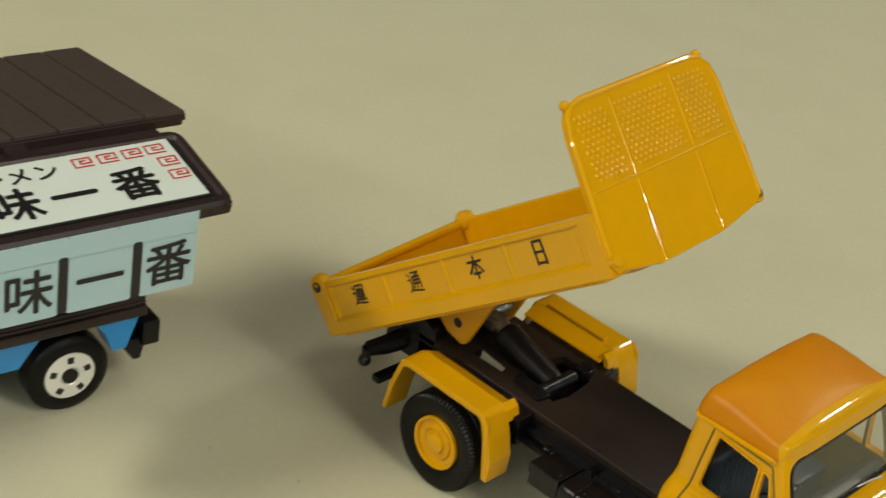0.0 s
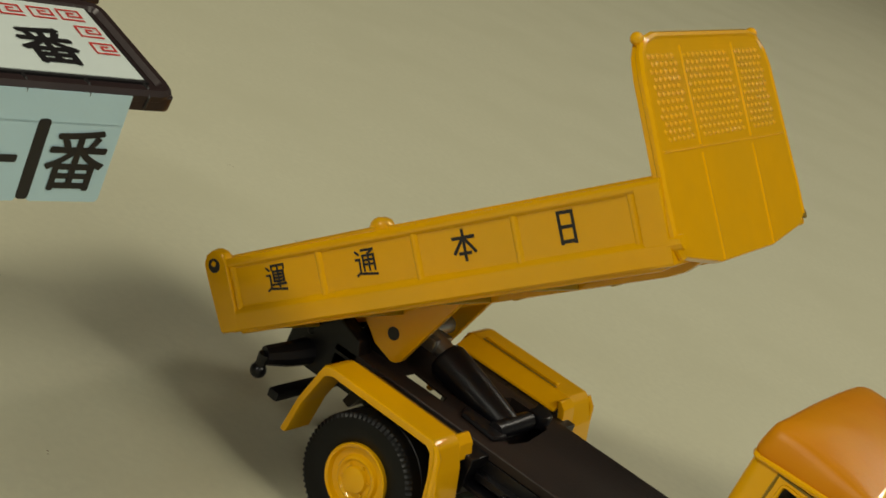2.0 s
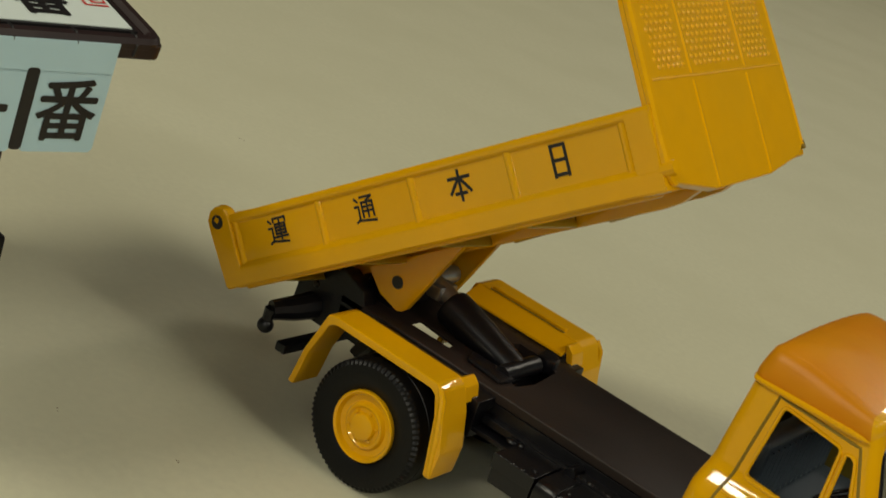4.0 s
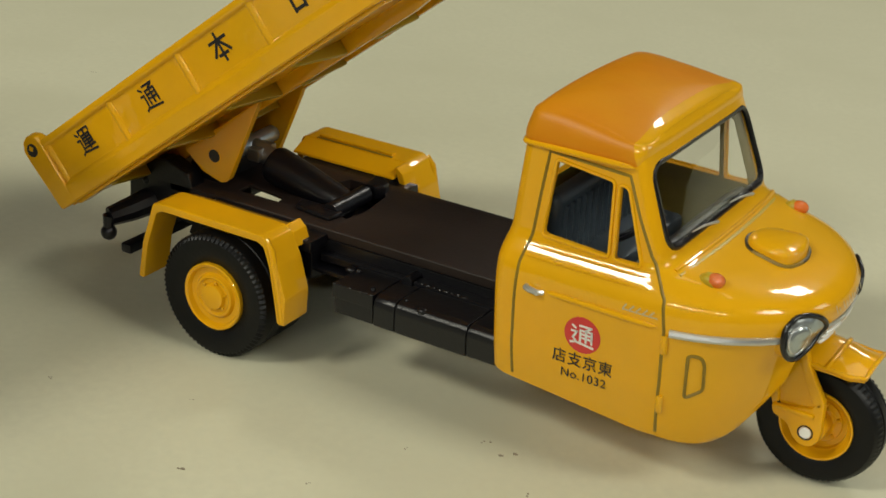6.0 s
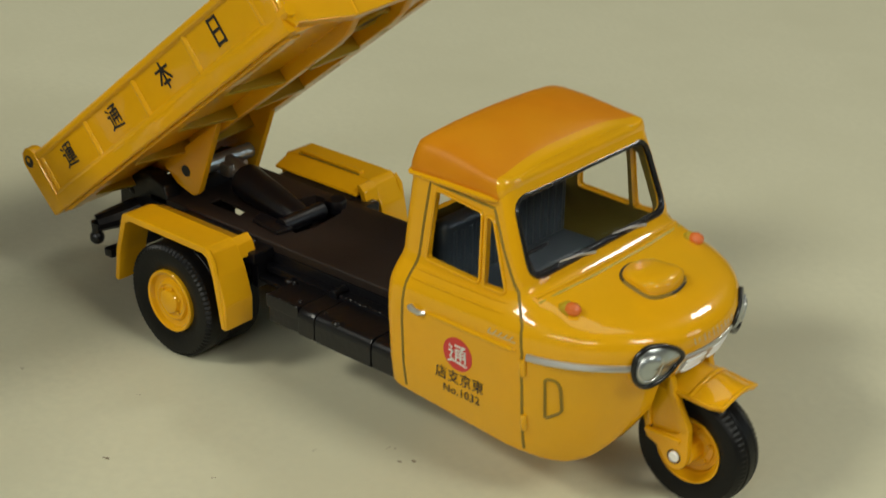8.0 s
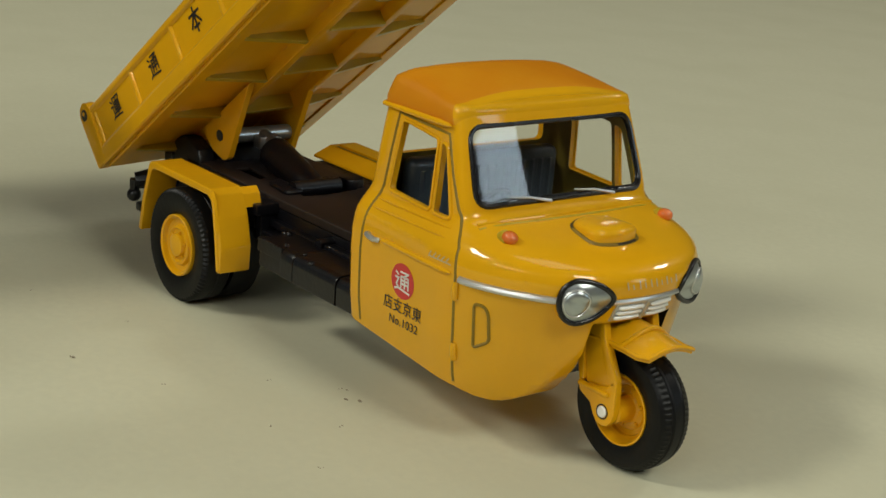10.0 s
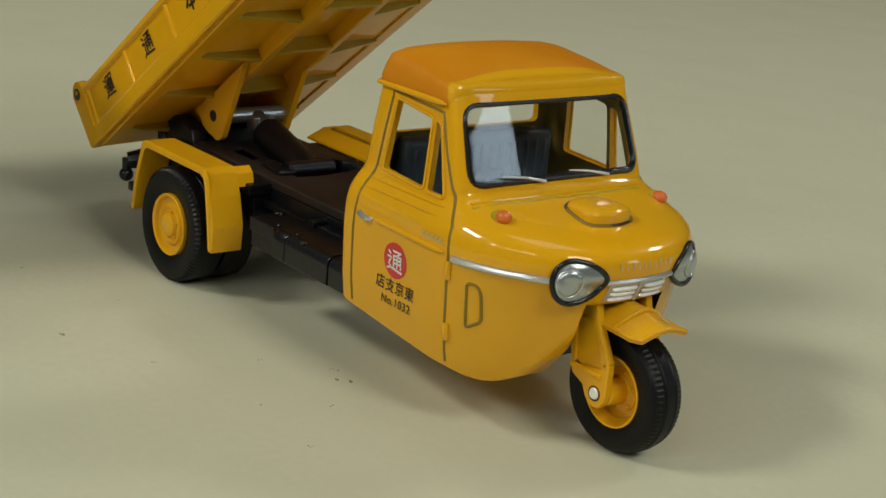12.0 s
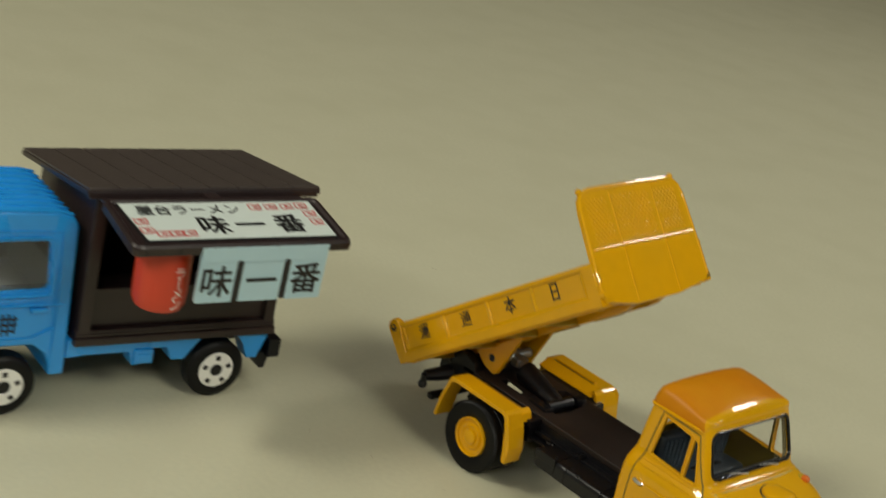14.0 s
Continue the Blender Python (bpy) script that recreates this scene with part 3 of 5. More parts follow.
n = len(shape)
for r, s in zip(rings, rings[1:]):
    for k in range(n):
        bm.faces.new((r[k], r[(k + 1) % n], s[(k + 1) % n], s[k]))
bm.faces.new(rings[-1])
bmesh.ops.recalc_face_normals(bm, faces=bm.faces)
scoop = part("bonnet_scoop", bm, YELLOW, cab, "", 50)
# dark ring painted for the shade round the foot of the scoop
bm = bmesh.new()
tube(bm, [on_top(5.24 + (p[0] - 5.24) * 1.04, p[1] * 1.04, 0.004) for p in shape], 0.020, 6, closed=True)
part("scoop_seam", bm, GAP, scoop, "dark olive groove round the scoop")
# black rods paint the deeper shade at two corners of the scoop
for lo, hi in ((0.05, 0.30), (0.55, 0.70)):
    bm = bmesh.new()
    n = len(shape)
    tube(bm, [on_top(5.24 + (p[0] - 5.24) * 1.06, p[1] * 1.06, 0.012) for p in shape[int(lo * n):int(hi * n)]], 0.012, 6)
    part("scoop_groove_shade", bm, INK, scoop, "dark line for the shade in the corner groove of the scoop")
# olive rod carries the shading below the windscreen as colour
bm = bmesh.new()
tube(bm, [on_top(x, y, -0.014) for x, y in ((4.82, -1.16), (4.86, -0.9), (4.885, -0.5), (4.89, 0), (4.885, 0.5), (4.86, 0.9), (4.82, 1.16))], 0.023, 8)
part("cowl_seam", bm, DULL_YELLOW, cab, "olive-yellow line for the shading in the cowl groove")
bm = bmesh.new()
tube(bm, [on_top(x, y, 0.0) for x, y in ((4.77, -1.14), (4.805, -0.9), (4.825, -0.5), (4.83, 0), (4.825, 0.5), (4.805, 0.9), (4.77, 1.14))], 0.020, 8)
part("cowl_ledge", bm, YELLOW, cab)
for k in range(5):
    y = -0.28 + 0.14 * k
    bm = laid(bars([(0.1, 0.0, 0.1, 1.0), (0.9, 0.0, 0.9, 1.0)], 0.085, 0.060, 0.013), on_nose(y, 1.855), (0, 1, 0), (-0.35, 0, 1), 0.008)
    part("badge_bar", bm, GREY_PRINT, cab)
bm = bmesh.new()
tube(bm, [on_nose(y, 1.70, 0.0) for y in (-0.42, -0.3, -0.15, 0.0, 0.15, 0.3, 0.42)], 0.032, 8)
sheet = [[on_nose(y, z, 0.010) for y in (-0.36, -0.24, -0.12, 0.0, 0.12, 0.24, 0.36)] for z in (1.68, 1.63, 1.58, 1.53, 1.485)]
face = [[bm.verts.new(p) for p in r] for r in sheet]
back = [[bm.verts.new(p - Vector((0.06, 0, 0))) for p in r] for r in sheet]
for i in range(4):
    for k in range(6):
        bm.faces.new((face[i][k], face[i + 1][k], face[i + 1][k + 1], face[i][k + 1]))
for r, q in ((face[0], back[0]), (face[-1], back[-1]), ([f[0] for f in face], [f[0] for f in back]), ([f[-1] for f in face], [f[-1] for f in back])):
    for k in range(len(r) - 1):
        bm.faces.new((r[k], r[k + 1], q[k + 1], q[k]))
bmesh.ops.recalc_face_normals(bm, faces=bm.faces)
grille = part("grille", bm, SILVER, cab, "silver slatted grille")
for side in (-1, 1):
    for z in (1.638, 1.582, 1.526):
        bm = bmesh.new()
        tube(bm, [on_nose(side * y, z, 0.022) for y in (0.045, 0.07, 0.16, 0.25, 0.315, 0.335)], [0.010, 0.022, 0.024, 0.024, 0.022, 0.010], 10)
        part("grille_slat", bm, BRIGHT, grille)
bm = bmesh.new()
tube(bm, [on_nose(0.0, z, 0.016) for z in (1.68, 1.60, 1.54, 1.49)], 0.020, 8)
part("grille_divider", bm, SILVER, grille)

# cabin: bench seat, dash, steering wheel
bm = bmesh.new()
box(bm, 3.36, 3.95, -1.02, 1.02, 1.27, 1.80, 0.08)
seat = part("bench_seat", bm, SEAT, truck, "blue-grey ribbed bench seat")
bm = bmesh.new()
box(bm, 3.33, 3.54, -0.98, 0.98, 1.76, 2.50, 0.09, None, 4)
back = part("seat_back", bm, SEAT, seat)
for k in range(15):
    bm = bmesh.new()
    y = -0.84 + 0.12 * k
    tube(bm, [(3.53, y, 1.84), (3.53, y, 2.38)], 0.034, 6)
    part("seat_rib", bm, SEAT, seat)
bm = bmesh.new()
prism(bm, [(4.2, 1.3), (4.60, 1.3), (4.60, 2.16), (4.45, 2.2), (4.28, 2.05)], -1.08, 1.08, "xz", 0.03)
part("dashboard", bm, CABIN, truck, "dark grey dashboard")
bm = bmesh.new()
ring_m = Matrix.Translation((4.12, -0.5, 2.2)) @ Euler((0, radians(-38), 0)).to_matrix().to_4x4()
tube(bm, [ring_m @ Vector((0.24 * math.cos(a), 0.24 * math.sin(a), 0)) for a in (2 * math.pi * k / 24 for k in range(24))], 0.022, 8, closed=True)
tube(bm, [ring_m @ Vector((-0.24, 0, 0)), ring_m @ Vector((0.24, 0, 0))], 0.018, 6)
tube(bm, [ring_m @ Vector((0, 0, 0)), ring_m @ Vector((0, 0, -0.35))], 0.03, 8)
part("steering_wheel", bm, BLACK, truck, "black steering wheel")

# door printing on both doors: red roundel with white bars, two lines of text
ROUNDEL = [(0.08, 0.86, 0.20, 0.78), (0.05, 0.62, 0.26, 0.62), (0.26, 0.62, 0.10, 0.32), (0.10, 0.32, 0.24, 0.20), (0.02, 0.10, 0.25, 0.18), (0.25, 0.16, 0.98, 0.06), (0.40, 0.92, 0.90, 0.92), (0.88, 0.90, 0.66, 0.76), (0.42, 0.72, 0.92, 0.72), (0.42, 0.72, 0.42, 0.24), (0.92, 0.72, 0.92, 0.24), (0.67, 0.72, 0.67, 0.24), (0.42, 0.56, 0.92, 0.56), (0.42, 0.40, 0.92, 0.40)]
for sign in (-1, 1):
    right = (-sign, 0, 0)
    p = on_side(4.085, 1.475, sign)
    bm = bmesh.new()
    rings = [[bm.verts.new(on_side(p.x + r * math.cos(a), p.z + r * math.sin(a), sign, 0.004)) for a in (2 * math.pi * k / 40 for k in range(40))] for r in (0.178, 0.148, 0.11, 0.07, 0.03)]
    for r, s in zip(rings, rings[1:]):
        for k in range(40):
            bm.faces.new((r[k], r[(k + 1) % 40], s[(k + 1) % 40], s[k]))
    bm.faces.new(rings[-1])
    bmesh.ops.recalc_face_normals(bm, faces=bm.faces)
    disc = part("door_emblem", bm, RED, cab, "red round emblem", 60)
    bm = laid(bars(ROUNDEL, 0.225, 0.225, 0.021), p, right, (0, 0, 1), 0.009)
    for v in bm.verts:
        v.co = on_side(v.co.x, v.co.z, sign, 0.009)
    part("emblem_bars", bm, WHITE, disc)
    branch = "店支京東" if sign < 0 else "東京支店"
    part("door_lettering", laid(embolden(glyphs(branch, 0.148, 1.06), 0.001), on_side(4.10, 1.215, sign), right, (0, 0, 1), 0.007), INK, cab, "black printed branch lettering")
    part("door_number", laid(embolden(glyphs("No.1032", 0.119, 1.1), 0.001), on_side(4.12, 1.055, sign), right, (0, 0, 1), 0.008), INK, cab, "black printed fleet number")
    part("door_script", laid(bars([(0, 0.2, 0.08, 0.8), (0.2, 0.2, 0.3, 0.8), (0.4, 0.2, 0.5, 0.8), (0.6, 0.2, 0.7, 0.8), (0.8, 0.2, 0.9, 0.8), (0.0, 0.0, 1.0, 0.0)], 0.32, 0.06, 0.012), on_side(4.60, 1.875, sign), right, (0, 0, 1), 0.012), GREY_PRINT, cab)


# ---- chassis, wheels, fork ----
bm = bmesh.new()
box(bm, -1.32, 3.30, -0.71, 0.71, 1.25, 1.36, 0.02)
deck = part("deck", bm, DECK, truck, "dark brown flat chassis deck")
slot, pit = bmesh.new(), bmesh.new()
prism(slot, [(-0.56, -0.46), (-0.03, -0.45), (-0.06, -0.33), (-0.56, -0.27)], 1.0, 1.6, "xy")
prism(pit, [(0.20, -0.26), (0.80, -0.38), (0.85, -0.10), (0.78, 0.38), (0.62, 0.55), (0.20, 0.54), (0.12, 0.28)], 1.0, 1.6, "xy")
relief = bmesh.new()
box(relief, -0.75, 0.05, -0.52, 0.15, 1.0, 1.335)
carve(deck, [(relief, None), (slot, None), (pit, None)])
bm = bmesh.new()
box(bm, 0.06, 0.92, -0.50, 0.60, 1.08, 1.14, 0.01)
box(bm, 0.06, 0.10, -0.50, 0.60, 1.13, 1.26, 0.008)
box(bm, 0.88, 0.92, -0.50, 0.60, 1.13, 1.26, 0.008)
part("ram_well", bm, BLACK, truck, "black well under the ram")
for sign in (-1, 1):
    for x0, x1, y, wide, z0, z1, name in ((-1.3, 3.3, 0.66, 0.05, 0.92, 1.25, "chassis_rail"), (0.78, 1.86, 0.75, 0.055, 1.04, 1.12, "side_strip"), (1.92, 3.25, 0.79, 0.08, 1.09, 1.155, "side_strip"), (0.7, 3.25, 0.80, 0.10, 0.95, 1.0, "tank_shelf")):
        bm = bmesh.new()
        box(bm, x0, x1, sign * y - wide, sign * y + wide, z0, z1, 0.014)
        if name == "side_strip" and x0 > 1.5 and sign < 0:
            for k in range(9):
                ball(bm, (x0 + 0.05 + 0.07 * k, sign * (y + 0.05), z1), 0.014 + 0.006 * (k % 3), (1.8, 1, 0.6), 8)
        part(name, bm, BLACK, truck, "black chassis " + ("rail" if name == "chassis_rail" else "side strip"))
    bm = bmesh.new()
    prism(bm, [(1.84, 0.98), (1.96, 0.98), (1.96, 1.18), (1.90, 1.22), (1.84, 1.18)], *sorted((sign * 0.70, sign * 0.90)), "xz", 0.015)
    box(bm, 0.66, 0.76, *sorted((sign * 0.68, sign * 0.92)), 0.86, 1.22, 0.02)
    box(bm, 0.46, 0.80, *sorted((sign * 0.69, sign * 1.00)), 1.18, 1.31, 0.02)
    part("frame_bracket", bm, BLACK, truck)
    if sign < 0:
        # battery box: a lipped lid over a slightly narrower case
        bm = bmesh.new()
        box(bm, 1.285, 1.745, *sorted((sign * 0.74, sign * 1.255)), 0.78, 0.97, 0.018)
        box(bm, 1.27, 1.755, *sorted((sign * 0.78, sign * 1.275)), 0.955, 1.105, 0.012)
        for k in range(8):
            ball(bm, (1.285 + 0.063 * k, sign * 1.262, 1.104), 0.013 + 0.005 * (k % 2), (1.7, 1, 0.7), 8)
        ball(bm, (1.68, sign * 1.16, 1.105), 0.032)
        ball(bm, (1.33, sign * 0.90, 1.105), 0.036)
        ball(bm, (1.20, sign * 0.86, 1.08), 0.05, (1.3, 1, 0.6))
        part("battery_box", bm, BLACK, truck, "black moulded battery box with lid")
        # fuel tank: rounded upper edge, two strap bands
        bm = bmesh.new()
        flank = [(0.74, 0.80), (1.29, 0.80), (1.31, 0.82), (1.315, 1.02), (1.302, 1.075), (1.27, 1.11), (1.22, 1.125), (0.74, 1.125)]
        prism(bm, [(sign * (y - 0.014), z - 0.014 if z > 1 else z + 0.014) for y, z in flank], 1.80, 3.18, "yz")
        ball(bm, (2.32, sign * 1.27, 1.112), 0.05, (1.1, 0.8, 0.6))
        ball(bm, (2.10, sign * 1.20, 1.13), 0.022)
        tank = part("side_tank", bm, BLACK, truck, "black moulded fuel tank with strap seams")
        for x0, x1, grow in ((1.79, 2.03, 0.0), (2.045, 2.84, 0.004), (2.855, 3.19, -0.004)):
            bm = bmesh.new()
            prism(bm, [(sign * (y + (grow if y > 1 else 0)), z + (grow if z > 1 else 0)) for y, z in flank], x0, x1, "yz", 0.012)
            part("tank_cover", bm, BLACK, tank)
    # mudguards over the rear wheels
    outer = [(-1.10, 0.57), (-1.03, 0.98), (-0.87, 1.46), (-0.79, 1.49), (0.55, 1.49), (0.64, 1.44), (0.75, 1.2), (0.845, 0.86), (0.83, 0.56)]
    inner = [(0.74, 0.56), (0.64, 1.16), (0.57, 1.36), (0.50, 1.40), (-0.74, 1.40), (-0.82, 1.36), (-0.96, 0.96), (-1.02, 0.57)]
    bm = bmesh.new()
    y0, y1 = sorted((sign * 1.08, sign * 1.48))
    prism(bm, outer + inner, y0, y1, "xz", 0.022)
    prism(bm, [(sign * y, z) for y, z in ((1.10, 1.485), (1.14, 1.45), (0.90, 1.345), (0.84, 1.345), (0.85, 1.375))], -0.82, 0.56, "yz", 0.01)
    y0, y1 = sorted((sign * 0.88, sign * 1.11))
    prism(bm, [(0.54, 1.47), (0.58, 1.40), (0.63, 1.27), (0.71, 1.27), (0.66, 1.42), (0.58, 1.488)], y0, y1, "xz", 0.012)
    tube(bm, [(0.60, sign * 1.47, 1.46), (0.675, sign * 1.477, 1.36), (0.745, sign * 1.477, 1.02), (0.80, sign * 1.47, 0.60)], [0.03, 0.04, 0.038, 0.03], 8)
    guard = part("mudguard", bm, YELLOW, truck, "yellow angular rear mudguard")
    bm = bmesh.new()
    y0, y1 = sorted((sign * 0.66, sign * 0.94))
    prism(bm, [(-0.86, 0.95), (-0.72, 1.29), (-0.64, 1.335), (0.52, 1.335), (0.60, 1.28), (0.66, 1.0), (0.56, 1.0), (0.46, 1.23), (-0.58, 1.23), (-0.76, 0.92)], y0, y1, "xz", 0.015)
    part("wheel_arch", bm, BLACK, truck, "black inner wheel arch")
    for y in (1.17, 1.31):
        bm = bmesh.new()
        tube(bm, [(0.676, sign * y, 1.30), (0.744, sign * y, 0.98), (0.792, sign * y, 0.60)], 0.022, 10)
        part("mudguard_rib", bm, YELLOW, guard)
    if sign > 0:
        bm = bmesh.new()
        box(bm, -0.66, 0.36, 1.12, 1.21, 1.47, 1.525, 0.018)
        part("mudguard_ridge", bm, YELLOW, guard)
        # dark strip painted for the shadow on the near side of the ridge
        bm = bmesh.new()
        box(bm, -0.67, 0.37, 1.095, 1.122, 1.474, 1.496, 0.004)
        part("mudguard_crease_shade", bm, GAP, guard)


def notch_tread(bm, centre, radius, face):
    """Presses every other strip of the tread's shoulder in a little."""
    for v in bm.verts:
        x, z = v.co.x - centre[0], v.co.z - centre[2]
        r = math.hypot(x, z)
        if r > radius * 0.94 and abs(v.co.y - face) < 0.085 and round((math.atan2(z, x) % (2 * math.pi)) / (2 * math.pi) * 144) % 2:
            v.co.x, v.co.z = centre[0] + x * 0.986, centre[2] + z * 0.986
            v.co.y -= math.copysign(0.017, face)


def wheel(name, centre, outer, radius, width, hub, sign, dual=False):
    """A toy wheel whose outer face lies at y = outer; sign points outwards."""
    d = lambda k: outer - sign * k  # noqa: E731
    bm = bmesh.new()
    prof = [(hub * 0.96, 0.10), (hub * 0.98, 0.05), (hub * 1.08, 0.02), (radius * 0.80, -0.006), (radius * 0.92, -0.004), (radius * 0.965, 0.004), (radius * 0.99, 0.02), (radius, 0.05), (radius, 0.10)]
    prof += [(radius, 0.10 + (width - 0.14) * 0.3), (radius * 0.985, 0.10 + (width - 0.14) * 0.33), (radius * 0.985, 0.10 + (width - 0.14) * 0.37), (radius, 0.10 + (width - 0.14) * 0.4), (radius, width - 0.06), (radius * 0.9, width), (hub * 0.9, width)]
    lathe(bm, [(r, d(k)) for r, k in prof], centre, 144)
    notch_tread(bm, centre, radius, outer)
    if dual:
        g = width + 0.04
        lathe(bm, [(hub * 0.8, d(g)), (radius * 0.92, d(g)), (radius, d(g + 0.08)), (radius, d(g + 0.3)), (radius * 0.9, d(g + 0.36)), (hub * 0.5, d(g + 0.36))], centre, 56)
    w = part(name, bm, TYRE, truck, "black ribbed rubber tyre")
    bm = bmesh.new()
    h = hub
    lathe(bm, [(h, d(0.16)), (h, d(0.0)), (h * 0.97, d(-0.012)), (h * 0.90, d(0.0)), (h * 0.84, d(0.045)), (h * 0.68, d(0.055)), (h * 0.62, d(0.02)), (h * 0.56, d(0.012)), (h * 0.50, d(0.03)), (h * 0.40, d(0.03)), (h * 0.36, d(-0.012)), (h * 0.30, d(-0.022)), (0.001, d(-0.022))], centre, 48)
    for k in range(6):
        a = 2 * math.pi * k / 6 + 0.3
        ball(bm, (centre[0] + h * 0.44 * math.cos(a), d(0.015), centre[2] + h * 0.44 * math.sin(a)), h * 0.05, (1, 0.7, 1), 8)
    part("wheel_rim", bm, YELLOW, w, "yellow pressed wheel rim")
    return w


wheel("wheel", Vector((-0.03, 0, 0.670)), -1.55, 0.670, 0.40, 0.365, -1, True)
wheel("wheel", Vector((-0.03, 0, 0.668)), 1.50, 0.668, 0.40, 0.365, 1, True)
# front wheel: round-shouldered tyre on a deep-dished rim
AXLE = Vector((5.91, 0, 0.605))
bm = bmesh.new()
lathe(bm, [(0.33, 0.0), (0.345, 0.165), (0.38, 0.185), (0.44, 0.197), (0.50, 0.198), (0.545, 0.188), (0.572, 0.165), (0.588, 0.13), (0.597, 0.085), (0.590, 0.070), (0.590, 0.058), (0.603, 0.045), (0.605, 0.0), (0.603, -0.045), (0.590, -0.058), (0.590, -0.070), (0.597, -0.085), (0.588, -0.13), (0.572, -0.165), (0.545, -0.188), (0.50, -0.198), (0.44, -0.197), (0.38, -0.185), (0.345, -0.165), (0.33, 0.0)], AXLE, 144)
for v in bm.verts:
    x, z = v.co.x - AXLE.x, v.co.z - AXLE.z
    if 0.10 < abs(v.co.y) < 0.175 and math.hypot(x, z) > 0.56 and round((math.atan2(z, x) % (2 * math.pi)) / (2 * math.pi) * 144) % 2:
        v.co.x, v.co.z = AXLE.x + x * 0.972, AXLE.z + z * 0.972
front = part("front_wheel", bm, TYRE, truck, "black ribbed rubber front tyre")
bm = bmesh.new()
lathe(bm, [(0.335, 0.0), (0.352, 0.168), (0.348, 0.182), (0.332, 0.184), (0.322, 0.172), (0.300, 0.115), (0.272, 0.095), (0.262, 0.060), (0.215, 0.045), (0.205, 0.058), (0.150, 0.062), (0.128, 0.080), (0.120, 0.27), (0.095, 0.29), (0.001, 0.29)], AXLE, 56)
lathe(bm, [(0.335, 0.0), (0.352, -0.168), (0.348, -0.182), (0.332, -0.184), (0.322, -0.172), (0.300, -0.115), (0.272, -0.095), (0.262, -0.060), (0.215, -0.045), (0.205, -0.058), (0.150, -0.062), (0.128, -0.080), (0.120, -0.27), (0.095, -0.29), (0.001, -0.29)], AXLE, 56)
for side in (-1, 1):
    for k in range(6):
        a = 2 * math.pi * k / 6 + 0.3
        ball(bm, (AXLE.x + 0.18 * math.cos(a), side * 0.066, AXLE.z + 0.18 * math.sin(a)), 0.024, (1, 0.8, 1), 8)
part("wheel_rim", bm, YELLOW, front, "yellow deep-dished wheel rim")
bm = bmesh.new()
tube(bm, [(0, -1.3, 0.67), (0, 1.3, 0.67)], 0.12, 12)
box(bm, -0.35, 0.35, -0.3, 0.3, 0.45, 0.95, 0.1)
part("rear_axle", bm, BLACK, truck, "black rear axle")
bm = bmesh.new()
prism(bm, [(3.25, 0.92), (4.7, 0.82), (4.9, 1.0), (4.9, 1.24), (3.25, 1.24)], -1.15, 1.15, "xz", 0.03)
part("underbody", bm, BLACK, truck, "black underbody")
for sign in (-1, 1):
    bm = bmesh.new()
    y0, y1 = sorted((sign * 0.275, sign * 0.325))
    prism(bm, [(5.36, 1.56), (5.72, 1.56), (5.78, 1.28), (5.95, 0.94), (5.90, 0.84), (5.60, 0.80), (5.50, 1.0)], y0, y1, "xz", 0.015)
    y0, y1 = sorted((sign * 0.272, sign * 0.362))
    prism(bm, [(5.525, 0.76), (5.555, 0.70), (5.70, 0.635), (5.755, 0.53), (5.82, 0.475), (5.88, 0.462), (5.95, 0.48), (6.005, 0.545), (6.02, 0.62), (6.015, 0.92), (5.95, 0.955), (5.90, 0.86), (5.62, 0.80)], y0, y1, "xz", 0.022)
    prism(bm, [(5.66, 1.56), (5.74, 1.56), (5.82, 1.28), (6.015, 0.94), (5.975, 0.86), (5.90, 0.90), (5.74, 1.25)], y0, y1, "xz", 0.022)
    prism(bm, [(5.40, 1.50), (5.47, 1.50), (5.60, 0.84), (5.535, 0.78), (5.49, 0.95)], y0, y1, "xz", 0.02)
    box(bm, 5.54, 5.94, sign * 0.362 - 0.03, sign * 0.362 + 0.03, 0.765, 0.815, 0.018)
    fork = part("fork_arm", bm, YELLOW, truck, "yellow front fork arm")
    bm = bmesh.new()
    lathe(bm, [(0.075, sign * 0.355), (0.075, sign * 0.366), (0.062, sign * 0.366), (0.060, sign * 0.350), (0.001, sign * 0.350)], (5.878, 0, 0.607), 24)
    part("axle_bore", bm, BLACK, fork)
    bm = bmesh.new()
    lathe(bm, [(0.056, sign * 0.34), (0.056, sign * 0.372), (0.046, sign * 0.382), (0.001, sign * 0.384)], (5.878, 0, 0.607), 20)
    part("axle_pin", bm, BRIGHT, fork, "bright steel axle pin")
    bm = bmesh.new()
    tube(bm, [(5.45, sign * 0.34, 1.15), (5.39, sign * 0.38, 0.92), (5.33, sign * 0.40, 0.80)], [0.09, 0.075, 0.055], 10)
    ball(bm, (5.33, sign * 0.40, 0.80), 0.062)
    part("fork_link", bm, YELLOW, fork)
bm = bmesh.new()
n_arc, half = 12, 6
rows = []
for i in range(n_arc + 1):
    s = i / n_arc
    x = 5.50 + 0.83 * s
    z = 1.44 + 0.02 * math.sin(s * 3.1) - 0.15 * s ** 2.2 + (0.035 * (s - 0.85) / 0.15 if s > 0.85 else 0.0)
    w = 0.315 - 0.03 * max(0, s - 0.8) / 0.2
    rows.append([(x - 0.02 * abs(k) / half, w * k / half, z - 0.19 * (1 - 0.70 * s * s) * (abs(k) / half) ** 1.7 + 0.015 * (1 - abs(k) / half)) for k in range(-half, half + 1)])
top = [[bm.verts.new(p) for p in r] for r in rows]
low = [[bm.verts.new((p[0] - 0.005, p[1] * 0.97, p[2] - 0.045)) for p in r] for r in rows]
